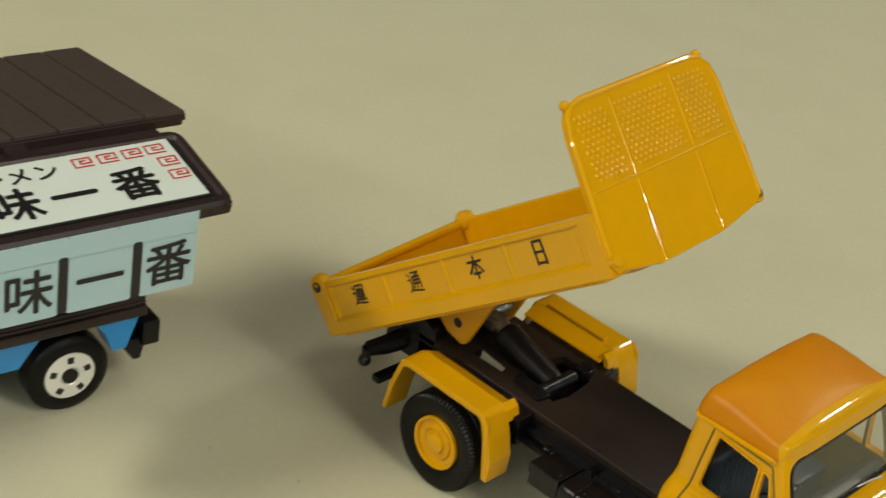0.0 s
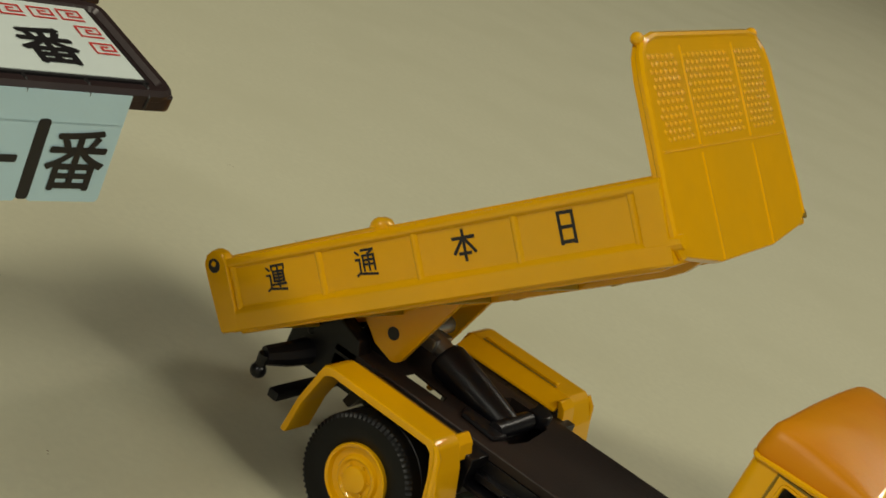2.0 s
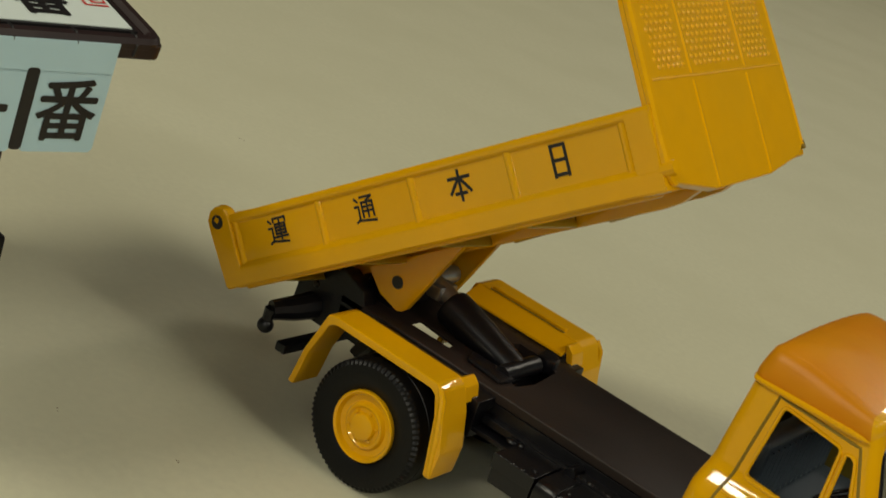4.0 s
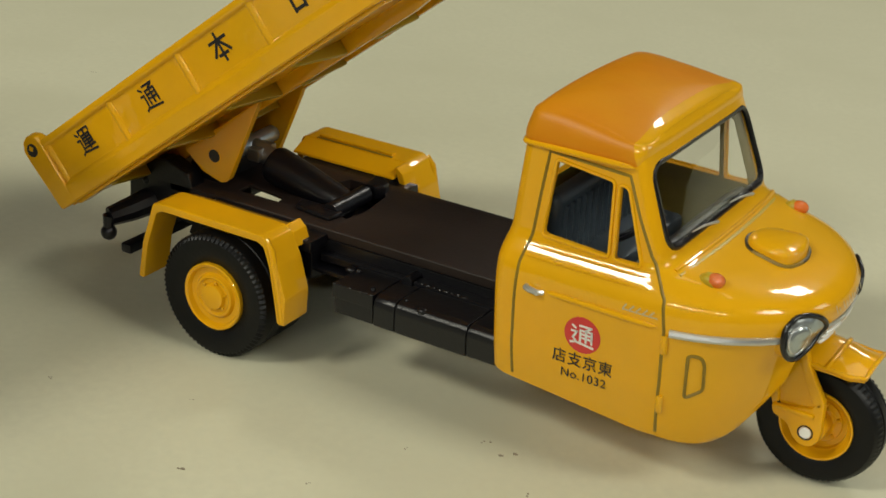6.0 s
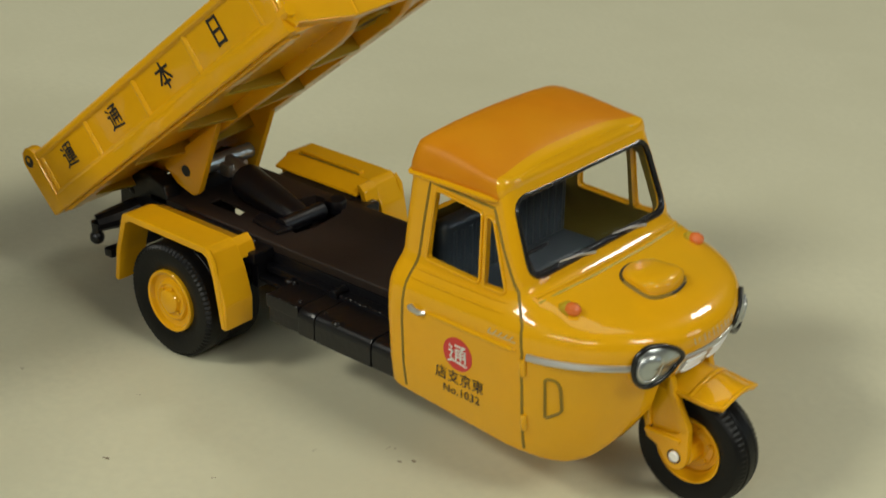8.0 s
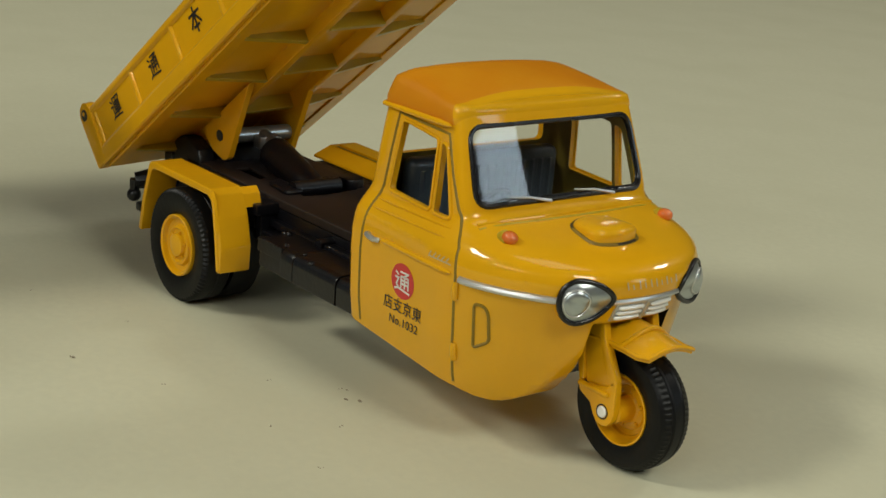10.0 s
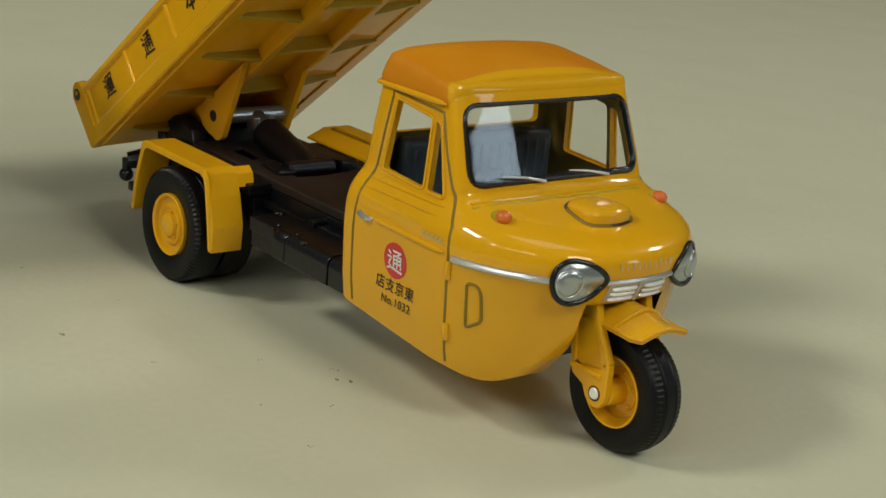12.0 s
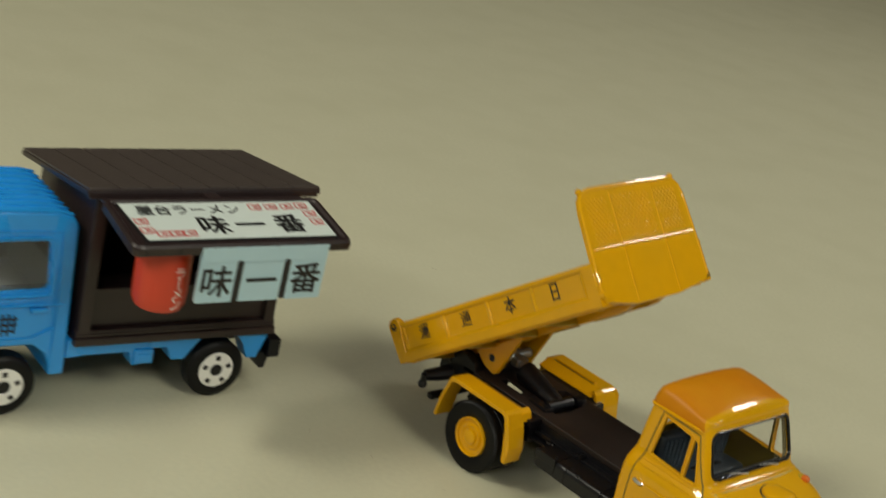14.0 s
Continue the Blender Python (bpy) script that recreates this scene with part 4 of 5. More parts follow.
for i in range(n_arc):
    for k in range(2 * half):
        bm.faces.new((top[i][k], top[i + 1][k], top[i + 1][k + 1], top[i][k + 1]))
        bm.faces.new((low[i][k], low[i][k + 1], low[i + 1][k + 1], low[i + 1][k]))
    for k in (0, 2 * half):
        bm.faces.new((top[i][k], low[i][k], low[i + 1][k], top[i + 1][k]))
for i in (0, n_arc):
    for k in range(2 * half):
        bm.faces.new((top[i][k], top[i][k + 1], low[i][k + 1], low[i][k]))
bmesh.ops.recalc_face_normals(bm, faces=bm.faces)
tube(bm, [r[0] for r in rows[1:]] + [r[k] for k in range(1, 2 * half) for r in rows[-1:]] + [r[-1] for r in rows[:0:-1]], 0.022, 8)
tube(bm, [(r[k][0] + 0.05 * math.cos(math.pi * (k - half) / (2 * half)), r[k][1], r[k][2] + 0.002) for r in rows[7:8] for k in range(2 * half + 1)], 0.024, 8)
part("front_mudguard", bm, YELLOW, truck, "yellow front mudguard with upturned tip", 50)

# tail: hinge frame, cross bar, tow knobs
bm = bmesh.new()
for sign in (-1, 1):
    prism(bm, [(-1.92, 0.92), (-1.86, 0.87), (-1.40, 0.87), (-1.05, 1.0), (-0.99, 1.34), (-1.06, 1.50), (-1.35, 1.60), (-1.70, 1.54), (-1.90, 1.36)], sign * 0.60 - 0.11, sign * 0.60 + 0.11, "xz", 0.03)
    ball(bm, (-1.66, sign * 0.71, 1.28), 0.045, (1, 0.5, 1), 12)
box(bm, -1.86, -1.30, -0.62, 0.62, 0.96, 1.24, 0.04)
box(bm, -1.32, -1.0, -0.34, 0.34, 0.72, 1.25, 0.04)
prism(bm, [(-1.30, 1.20), (-0.86, 1.20), (-0.90, 1.52), (-1.02, 1.68), (-1.18, 1.66), (-1.30, 1.45)], -0.42, 0.42, "xz", 0.03)
part("hinge_frame", bm, BLACK, truck, "black tail hinge frame")
bm = bmesh.new()
for sign in (-1, 1):
    tube(bm, [(-1.62, sign * 0.6, 1.04), (-1.68, sign * 0.95, 1.01), (-1.78, sign * 1.17, 0.97)], [0.16, 0.135, 0.105], 10)
    tube(bm, [(-1.78, sign * 1.17, 0.99), (-1.79, sign * 1.18, 0.83)], [0.075, 0.055], 10)
    ball(bm, (-1.79, sign * 1.18, 0.79), 0.09)
box(bm, -1.70, -1.58, -0.65, 0.65, 1.0, 1.12, 0.02)
part("tail_lamp_bar", bm, BLACK, truck, "black tail lamp bar with knobs")
bm = bmesh.new()
box(bm, -1.50, -1.36, -1.31, 1.31, 0.68, 0.79, 0.02)
part("rear_bumper", bm, BLACK, truck, "thin black rear bumper bar")

# tipping ram
bm = bmesh.new()
tube(bm, [(0.60, -0.03, 1.31), (0.43, -0.03, 1.355), (0.03, -0.03, 1.455), (-0.38, -0.03, 1.565), (-0.43, -0.03, 1.58)], [0.15, 0.17, 0.20, 0.21, 0.185], 24)
tube(bm, [(0.60, -0.40, 1.385), (0.60, 0.24, 1.385)], 0.10, 16)
prism(bm, [(0.16, -0.30), (0.22, -0.50), (0.70, -0.56), (0.74, -0.34), (0.60, -0.30)], 1.352, 1.42, "xy", 0.035)
ram = part("tipping_ram", bm, BLACK, truck, "black tipping ram barrel")
bm = bmesh.new()
tube(bm, [(-0.38, 0, 1.59), (-0.72, 0, 1.70)], [0.12, 0.10], 16)
box(bm, -0.70, -0.52, -0.16, 0.16, 1.58, 1.74, 0.03)
part("ram_rod", bm, DULL_CHROME, ram, "dull steel ram rod")
bm = bmesh.new()
tube(bm, [(-0.77, -0.52, 1.72), (-0.77, 0.42, 1.72)], 0.095, 16)
part("ram_pin", bm, LAMP_SILVER, ram, "bright steel cross pin")
bm = bmesh.new()
prism(bm, [(0.52, 0.34), (0.66, 0.34), (0.74, 0.42), (0.72, 0.54), (0.60, 0.62), (0.48, 0.58)], 1.30, 1.46, "xy", 0.03)
part("ram_block", bm, BLACK, ram)


# ---- load bed, tipped up ----
TIP = radians(37.07)
BED = Matrix.Translation((-2.521, 0, 1.662)) @ Matrix.Rotation(-TIP, 4, "Y") @ Matrix.Translation((0, -1.5, -0.2)) @ Matrix.Rotation(radians(2.9), 4, "X") @ Matrix.Translation((0, 1.5, 0.2))


def bed_part(name, bm, mat, parent, label="", angle=35):
    bmesh.ops.transform(bm, matrix=BED, verts=bm.verts)
    return part(name, bm, mat, parent, label, angle)


bm = bmesh.new()
box(bm, -0.02, 5.08, -1.40, 1.40, -0.72, -0.64, 0.01)
bed = bed_part("load_bed", bm, YELLOW, truck, "yellow tipped load bed floor")
KANJI = {
    "sun": [(0.15, 0.0, 0.15, 1.0), (0.85, 0.0, 0.85, 1.0), (0.15, 1.0, 0.85, 1.0), (0.15, 0.52, 0.85, 0.52), (0.15, 0.04, 0.85, 0.04)],
    "root": [(0.5, 0.0, 0.5, 1.0), (0.05, 0.76, 0.95, 0.76), (0.47, 0.74, 0.05, 0.26), (0.53, 0.74, 0.95, 0.26), (0.28, 0.22, 0.72, 0.22)],
    "pass": [(0.08, 0.90, 0.20, 0.80), (0.04, 0.62, 0.22, 0.62), (0.22, 0.62, 0.20, 0.18), (0.02, 0.06, 0.20, 0.16), (0.20, 0.12, 0.98, 0.04), (0.38, 0.94, 0.92, 0.94), (0.90, 0.92, 0.66, 0.80), (0.40, 0.74, 0.92, 0.74), (0.40, 0.74, 0.40, 0.22), (0.92, 0.74, 0.92, 0.22), (0.66, 0.74, 0.66, 0.22), (0.40, 0.58, 0.92, 0.58), (0.40, 0.42, 0.92, 0.42)],
    "carry": [(0.08, 0.90, 0.20, 0.80), (0.04, 0.62, 0.22, 0.62), (0.22, 0.62, 0.20, 0.18), (0.02, 0.06, 0.20, 0.16), (0.20, 0.12, 0.98, 0.04), (0.34, 0.96, 0.98, 0.96), (0.34, 0.96, 0.34, 0.84), (0.98, 0.96, 0.98, 0.84), (0.40, 0.74, 0.92, 0.74), (0.40, 0.62, 0.92, 0.62), (0.40, 0.50, 0.92, 0.50), (0.40, 0.38, 0.92, 0.38), (0.40, 0.74, 0.40, 0.38), (0.92, 0.74, 0.92, 0.38), (0.66, 0.88, 0.66, 0.18), (0.32, 0.26, 1.0, 0.26)],
}
for sign in (-1, 1):
    bm = bmesh.new()
    prism(bm, [(sign * y, z) for y, z in ((1.36, -0.70), (1.485, -0.705), (1.503, -0.685), (1.503, -0.53), (1.496, -0.50), (1.458, -0.465), (1.455, -0.445), (1.455, -0.075), (1.458, -0.058), (1.486, -0.038), (1.493, -0.02), (1.493, 0.015), (1.475, 0.045), (1.385, 0.045), (1.362, 0.02))], -0.08, 5.12, "yz")
    lo, hi = sorted((sign * 1.358, sign * 1.508))
    prism(bm, [(-0.10, -0.70), (0.16, -0.70), (0.16, 0.02), (0.12, 0.12), (0.02, 0.165), (-0.08, 0.13), (-0.14, 0.04), (-0.14, -0.1)], lo, hi, "xz", 0.025)
    lo, hi = sorted((sign * 1.366, sign * 1.500))
    box(bm, 4.86, 5.125, lo, hi, -0.715, 0.028, 0.03)
    if sign < 0:
        tube(bm, [(5.10, sign * 1.43, -0.52), (5.23, sign * 1.44, -0.52)], [0.08, 0.065], 10)
    side = bed_part("bed_side", bm, YELLOW, bed, "yellow pressed bed side with four panels")
    for u in (0.19, 1.33, 2.50, 3.62, 4.82):
        bm = bmesh.new()
        tube(bm, [(u, sign * 1.43, -0.50), (u, sign * 1.43, -0.04)], 0.050, 14)
        bed_part("bed_side_rib", bm, YELLOW, side)
    # black disc painted for the darkness of the hinge hole
    bm = bmesh.new()
    lathe(bm, [(0.075, sign * 1.48), (0.075, sign * 1.514), (0.001, sign * 1.514)], (0, 0, 0), 20)
    bed_part("hinge_hole", bm, INK, side)
    for key, u in (("carry", 0.745), ("pass", 1.895), ("root", 3.05), ("sun", 4.15)):
        at = Vector((u, sign * 1.455, -0.232))
        w = 0.20 if key == "sun" else 0.25
        b = laid(bars(KANJI[key], w, 0.27, 0.024 if key in ("pass", "carry") else 0.032), at, (-sign, 0, 0), (0, 0, 1), 0.006)
        bed_part("side_lettering", b, INK, side, "black painted character strokes")
    bm = bmesh.new()
    ball(bm, (0.0, sign * 1.40, 0.02), 0.15, (1, 0.8, 1))
    bed_part("tailgate_hinge", bm, YELLOW, bed)
bm = bmesh.new()
box(bm, -0.11, -0.03, -1.34, 1.34, -0.66, -0.03, 0.02)
tube(bm, [(-0.03, -1.36, 0.0), (-0.03, 1.36, 0.0)], 0.07, 10)
for y in (-0.7, 0.0, 0.7):
    box(bm, -0.15, -0.10, y - 0.05, y + 0.05, -0.64, -0.05, 0.015)
bed_part("tailgate", bm, YELLOW, bed, "yellow hinged tailgate")

# headboard, leaning a little back
LEAN = Matrix.Translation((5.12, 0, -0.75)) @ Matrix.Rotation(radians(-3.0), 4, "Y")
TOP = 2.01
shape = [(-0.68, -0.05), (0.50, -0.05), (1.24, 0.05), (1.40, 0.15), (1.42, 0.50), (1.42, TOP - 0.36), (1.37, TOP - 0.19), (1.24, TOP - 0.06), (1.06, TOP), (-1.00, TOP + 0.01), (-1.20, TOP - 0.05), (-1.30, TOP - 0.17), (-1.35, TOP - 0.36), (-1.46, 0.50), (-1.47, 0.20), (-1.40, 0.09)]
bm = bmesh.new()
prism(bm, shape, -0.05, 0.07, "yz", 0.02, LEAN)
head = bed_part("headboard", bm, YELLOW, bed, "yellow headboard with mesh upper half")
bm = bmesh.new()
rim = along([(0.0, y, z) for y, z in shape[3:]], 0.15)
tube(bm, [LEAN @ Vector((0.040, p.y * 0.985, p.z - 0.02 if p.z > 2.0 else p.z)) for p in rim], 0.044, 8)
bed_part("headboard_rim", bm, YELLOW, head)
for y, name in ((-0.58, "headboard_rib"), (0.55, "headboard_rib")):
    bm = bmesh.new()
    tube(bm, [LEAN @ Vector((0.066, y - 0.06, -0.03)), LEAN @ Vector((0.066, y, 0.93))], 0.020, 6)
    tube(bm, [LEAN @ Vector((0.066, y, 1.0)), LEAN @ Vector((0.066, y + 0.04, 1.90))], 0.020, 6)
    bed_part(name, bm, YELLOW, head)
bm = bmesh.new()
tube(bm, [LEAN @ Vector((0.062, -1.33, 0.99)), LEAN @ Vector((0.060, 1.36, 0.97))], 0.016, 6)
bed_part("headboard_rail", bm, YELLOW, head)
for lo, hi in ((-1.22, -0.64), (-0.51, 0.49), (0.63, 1.24)):
    verts, faces = [], []
    rows_n, cols = 12, int((hi - lo) / 0.092)
    for i in range(rows_n):
        for j in range(cols):
            y = lo + (j + 0.5 + 0.25 * (-1) ** i) * (hi - lo) / (cols + 0.3)
            z = 1.09 + i * 0.066
            k = len(verts)
            for dy, dz in ((-0.030, 0), (-0.015, -0.024), (0.015, -0.024), (0.030, 0), (0.015, 0.024), (-0.015, 0.024)):
                verts.append((0.069, y + dy, z + dz))
            verts.append((0.098, y, z))
            faces += [(k + q, k + (q + 1) % 6, k + 6) for q in range(6)]
    me = bpy.data.meshes.new("mesh")
    me.from_pydata([LEAN @ Vector(v) for v in verts], [], faces)
    bm = bmesh.new()
    bm.from_mesh(me)
    bpy.data.meshes.remove(me)
    bed_part("headboard_mesh", bm, YELLOW, head, "raised mesh pattern", 89)
for sign in (-1, 1):
    bm = bmesh.new()
    ball(bm, LEAN @ Vector((0.02, sign * 1.235 + 0.015, TOP - 0.02)), 0.062)
    bed_part("headboard_knob", bm, YELLOW, head)

# small catch, coloured with the groove shade
bm = bmesh.new()
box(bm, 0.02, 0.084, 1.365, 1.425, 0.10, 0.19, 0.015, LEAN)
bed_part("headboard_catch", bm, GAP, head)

# underside: two long beams, cross gussets, ram brackets
for sign in (-1, 1):
    bm = bmesh.new()
    prism(bm, [(0.3, -0.70), (5.02, -0.70), (5.02, -0.74), (4.70, -0.86), (4.5, -0.88), (0.4, -0.88)], sign * 0.42 - 0.06, sign * 0.42 + 0.06, "xz", 0.02)
    bed_part("bed_beam", bm, YELLOW, bed)
    bm = bmesh.new()
    box(bm, 0.1, 4.95, sign * 1.32 - 0.10, sign * 1.32 + 0.10, -0.745, -0.69, 0.02)
    bed_part("bed_sill", bm, YELLOW, bed)
    bm = bmesh.new()
    mid, back = (-0.56, 0.0) if sign < 0 else (0.40, -0.10)
    prism(bm, [(1.08 + back, -0.80), (1.14 + back, -1.10), (1.29 + back, -1.31), (1.35 + back, -1.335), (1.42 + back, -1.33), (2.38 + back, -0.79)], mid - 0.045, mid + 0.045, "xz", 0.015)
    plate = bed_part("ram_bracket", bm, YELLOW, bed, "yellow triangular ram bracket")
    # bracket is not pierced: a black disc gives the hole its shade
    bm = bmesh.new()
    lathe(bm, [(0.072, mid + sign * 0.03), (0.072, mid + sign * 0.049), (0.001, mid + sign * 0.049)], (1.41 + back, 0, -1.03), 18)
    bed_part("bracket_hole", bm, INK, plate)
    for u in (0.55, 1.55, 2.55, 3.55):
        bm = bmesh.new()
        y0, y1 = sign * 0.48, sign * 1.26
        prism(bm, [(y0, -0.71), (y1, -0.71), (y1, -0.76), (y0, -0.87)], u - 0.035, u + 0.035, "yz", 0.01)
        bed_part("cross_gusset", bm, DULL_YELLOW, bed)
for u in (1.7, 2.8, 3.9):
    bm = bmesh.new()
    box(bm, u - 0.035, u + 0.035, -0.38, 0.38, -0.90, -0.71, 0.01)
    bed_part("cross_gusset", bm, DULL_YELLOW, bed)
# flat black disc in place of an opening, dark as its shaded inside
bm = bmesh.new()
lathe(bm, [(0.20, -0.725), (0.20, -0.745), (0.001, -0.745)], (4.45, 0.20, 0), 24, "z")
hole = bed_part("floor_hole", bm, INK, bed, "black disc for the shaded round hole in the bed floor")
bm = bmesh.new()
tube(bm, [(4.45 + 0.205 * math.cos(a), 0.20 + 0.205 * math.sin(a), -0.735) for a in (2 * math.pi * k / 28 for k in range(28))], 0.035, 8, closed=True)
bed_part("hole_rim", bm, DULL_YELLOW, hole)


# ---- noodle stall truck ----
stall = thing("noodle_stall_truck", pose(-5.068 * CM, -4.253 * CM, 0, 0, 0, -98.68), "blue toy truck carrying a dark brown noodle stall on the table", "toy truck")


def stall_part(name, bm, mat, parent=None, label="", angle=35):
    return part(name, bm, mat, parent or stall, label, angle)


# cab
bm = bmesh.new()
prism(bm, [(2.93, 0.70), (3.22, 0.70), (3.22, 0.86), (3.30, 1.10), (3.55, 1.30), (4.25, 1.30), (4.50, 1.10), (4.60, 0.75), (5.15, 0.75), (5.22, 1.2), (5.20, 2.0), (5.05, 2.3), (4.75, 3.45), (4.6, 3.60), (4.2, 3.67), (3.3, 3.64), (3.02, 3.56), (2.93, 3.40)], -1.20, 1.20, "xz", 0.06, None, 3)
for v in bm.verts:
    v.co.y *= 1 - max(0.0, v.co.z - 2.1) * 0.11
bmesh.ops.remove_doubles(bm, verts=bm.verts, dist=0.002)
bmesh.ops.triangulate(bm, faces=bm.faces)
stall_cab = stall_part("cab", bm, BLUE, None, "glossy sky-blue truck cab")
cab_hollow, cab_side, cab_front = bmesh.new(), bmesh.new(), bmesh.new()
prism(cab_hollow, [(3.08, 1.5), (5.0, 1.5), (4.9, 2.3), (4.62, 3.40), (4.4, 3.50), (3.08, 3.46)], -1.08, 1.08, "xz")
for v in cab_hollow.verts:
    v.co.y *= 1 - max(0.0, v.co.z - 2.1) * 0.11
prism(cab_side, [tuple(p) for p in round_frame([(3.36, 2.28), (4.72, 2.28), (4.5, 3.16), (3.40, 3.16)], 0.10)], -2, 2, "xz")
prism(cab_front, [tuple(p) for p in round_frame([(-1.0, 2.36), (1.0, 2.36), (0.95, 3.3), (-0.95, 3.3)], 0.12)], 4.5, 6, "yz")
carve(stall_cab, [(cab_side, None), (cab_front, None), (cab_hollow, CABIN)])
stall_cab.data.materials.clear()
stall_cab.data.materials.append(BLUE)
stall_cab.data.materials.append(CABIN)
for p in stall_cab.data.polygons:
    c = p.center / CM
    p.material_index = int(3.07 < c.x < 5.0 and 1.49 < c.z < 3.51 and abs(c.y) < 1.085 * (1 - max(0.0, c.z - 2.1) * 0.11))
for sign in (-1, 1):
    bm = bmesh.new()
    prism(bm, [tuple(p) for p in round_frame([(3.34, 2.26), (4.74, 2.26), (4.52, 3.18), (3.38, 3.18)], 0.10)], sign * 1.10 - 0.02, sign * 1.10 + 0.02, "xz", 0.0, Matrix.Translation((0, 0, 2.3)) @ Matrix.Rotation(radians(sign * 7.0), 4, "X") @ Matrix.Translation((0, 0, -2.3)))
    stall_part("side_window", bm, GLASS, stall_cab, "clear side window").visible_shadow = False
    bm = bmesh.new()
    tube(bm, [(p[0], sign * 1.20 * (1 - max(0.0, p[1] - 2.1) * 0.11), p[1]) for p in round_frame([(3.32, 2.22), (4.78, 2.22), (4.54, 3.22), (3.36, 3.22)], 0.12)], 0.025, 6, closed=True)
    stall_part("window_frame", bm, BLUE, stall_cab)
    bm = bmesh.new()
    tube(bm, along([(3.22, sign * 1.2, 0.95), (3.19, sign * 1.202, 2.1), (3.20, sign * 1.04, 3.3), (4.6, sign * 1.035, 3.35)], 0.3), 0.016, 6)
    tube(bm, along([(3.2, sign * 1.202, 1.62), (3.6, sign * 1.202, 1.45), (4.9, sign * 1.202, 1.45)], 0.3), 0.016, 6)
    tube(bm, along([(3.1, sign * 1.202, 2.05), (4.95, sign * 1.202, 2.05)], 0.3), 0.018, 6)
    stall_part("door_seam", bm, BLUE, stall_cab)
    bm = bmesh.new()
    box(bm, 3.36, 3.66, sign * 1.215 - 0.03, sign * 1.215 + 0.03, 1.92, 2.0, 0.02)
    stall_part("door_handle", bm, BLUE, stall_cab)
    b = laid(bars([(0.1, 0.0, 0.1, 1.0), (0.5, 0.0, 0.5, 1.0), (0.9, 0.1, 0.9, 0.9), (0.0, 0.8, 1.0, 0.8), (0.0, 0.5, 1.0, 0.5), (0.1, 0.2, 0.9, 0.2)], 0.26, 0.36, 0.035), (4.02, sign * 1.2, 1.72), (-sign, 0, 0), (0, 0, 1), 0.008)
    stall_part("door_print", b, INK, stall_cab, "small black print")
for k in range(9):
    bm = bmesh.new()
    y = -0.96 + 0.24 * k
    tube(bm, [(3.05, y, 3.59), (3.3, y, 3.645), (4.2, y, 3.675), (4.5, y, 3.63)], 0.03, 6)
    stall_part("roof_rib", bm, BLUE, stall_cab)
bm = bmesh.new()
prism(bm, [tuple(p) for p in round_frame([(-1.02, 2.34), (1.02, 2.34), (0.97, 3.32), (-0.97, 3.32)], 0.12)], -0.02, 0.02, "yz", 0.0, Matrix.Translation((5.02, 0, 0)) @ Matrix.Translation((0, 0, 2.34)) @ Matrix.Rotation(radians(-15.0), 4, "Y") @ Matrix.Translation((0, 0, -2.34)))
stall_part("windscreen", bm, GLASS, stall_cab, "clear windscreen").visible_shadow = False
bm = bmesh.new()
box(bm, 3.2, 4.0, -0.95, 0.95, 1.5, 2.0, 0.08)
box(bm, 3.12, 3.36, -0.95, 0.95, 1.9, 2.75, 0.08)
stall_part("seat", bm, CABIN, stall_cab)

# blue under-frame
bm = bmesh.new()
box(bm, -1.1, 2.95, -0.8, 0.8, 0.95, 1.32, 0.03)
under = stall_part("under_frame", bm, BLACK, None, "black under-frame")
for sign in (-1, 1):
    bm = bmesh.new()
    lo, hi = sorted((sign * 0.78, sign * 1.16))
    prism(bm, [(-0.82, 0.72), (-0.62, 0.72), (-0.50, 1.02), (-0.36, 1.20), (0.36, 1.20), (0.52, 1.0), (0.66, 0.80), (0.92, 0.80), (1.02, 1.06), (1.30, 1.06), (1.34, 0.80), (1.66, 0.74), (1.74, 1.02), (2.6, 1.02), (2.92, 0.98), (2.92, 1.34), (-1.05, 1.34)], lo, hi, "xz", 0.025)
    stall_part("side_skirt", bm, BLUE, under, "blue side skirt")
    bm = bmesh.new()
    box(bm, 1.30, 1.66, sign * 1.16 - 0.06, sign * 1.16 + 0.06, 0.80, 1.08, 0.03)
    box(bm, 1.36, 1.60, sign * 1.22 - 0.02, sign * 1.22 + 0.02, 0.86, 1.0, 0.015)
    stall_part("step_box", bm, BLUE, under)
bm = bmesh.new()
box(bm, -1.28, -1.02, -1.22, 1.22, 0.72, 1.10, 0.04)
for sign in (-1, 1):
    prism(bm, [(-1.14, 0.80), (-0.74, 0.80), (-0.86, 0.60), (-0.96, 0.46), (-1.06, 0.46)], sign * 0.95 - 0.16, sign * 0.95 + 0.16, "xz", 0.02)
stall_part("rear_bumper", bm, BLACK, None, "black rear bumper")


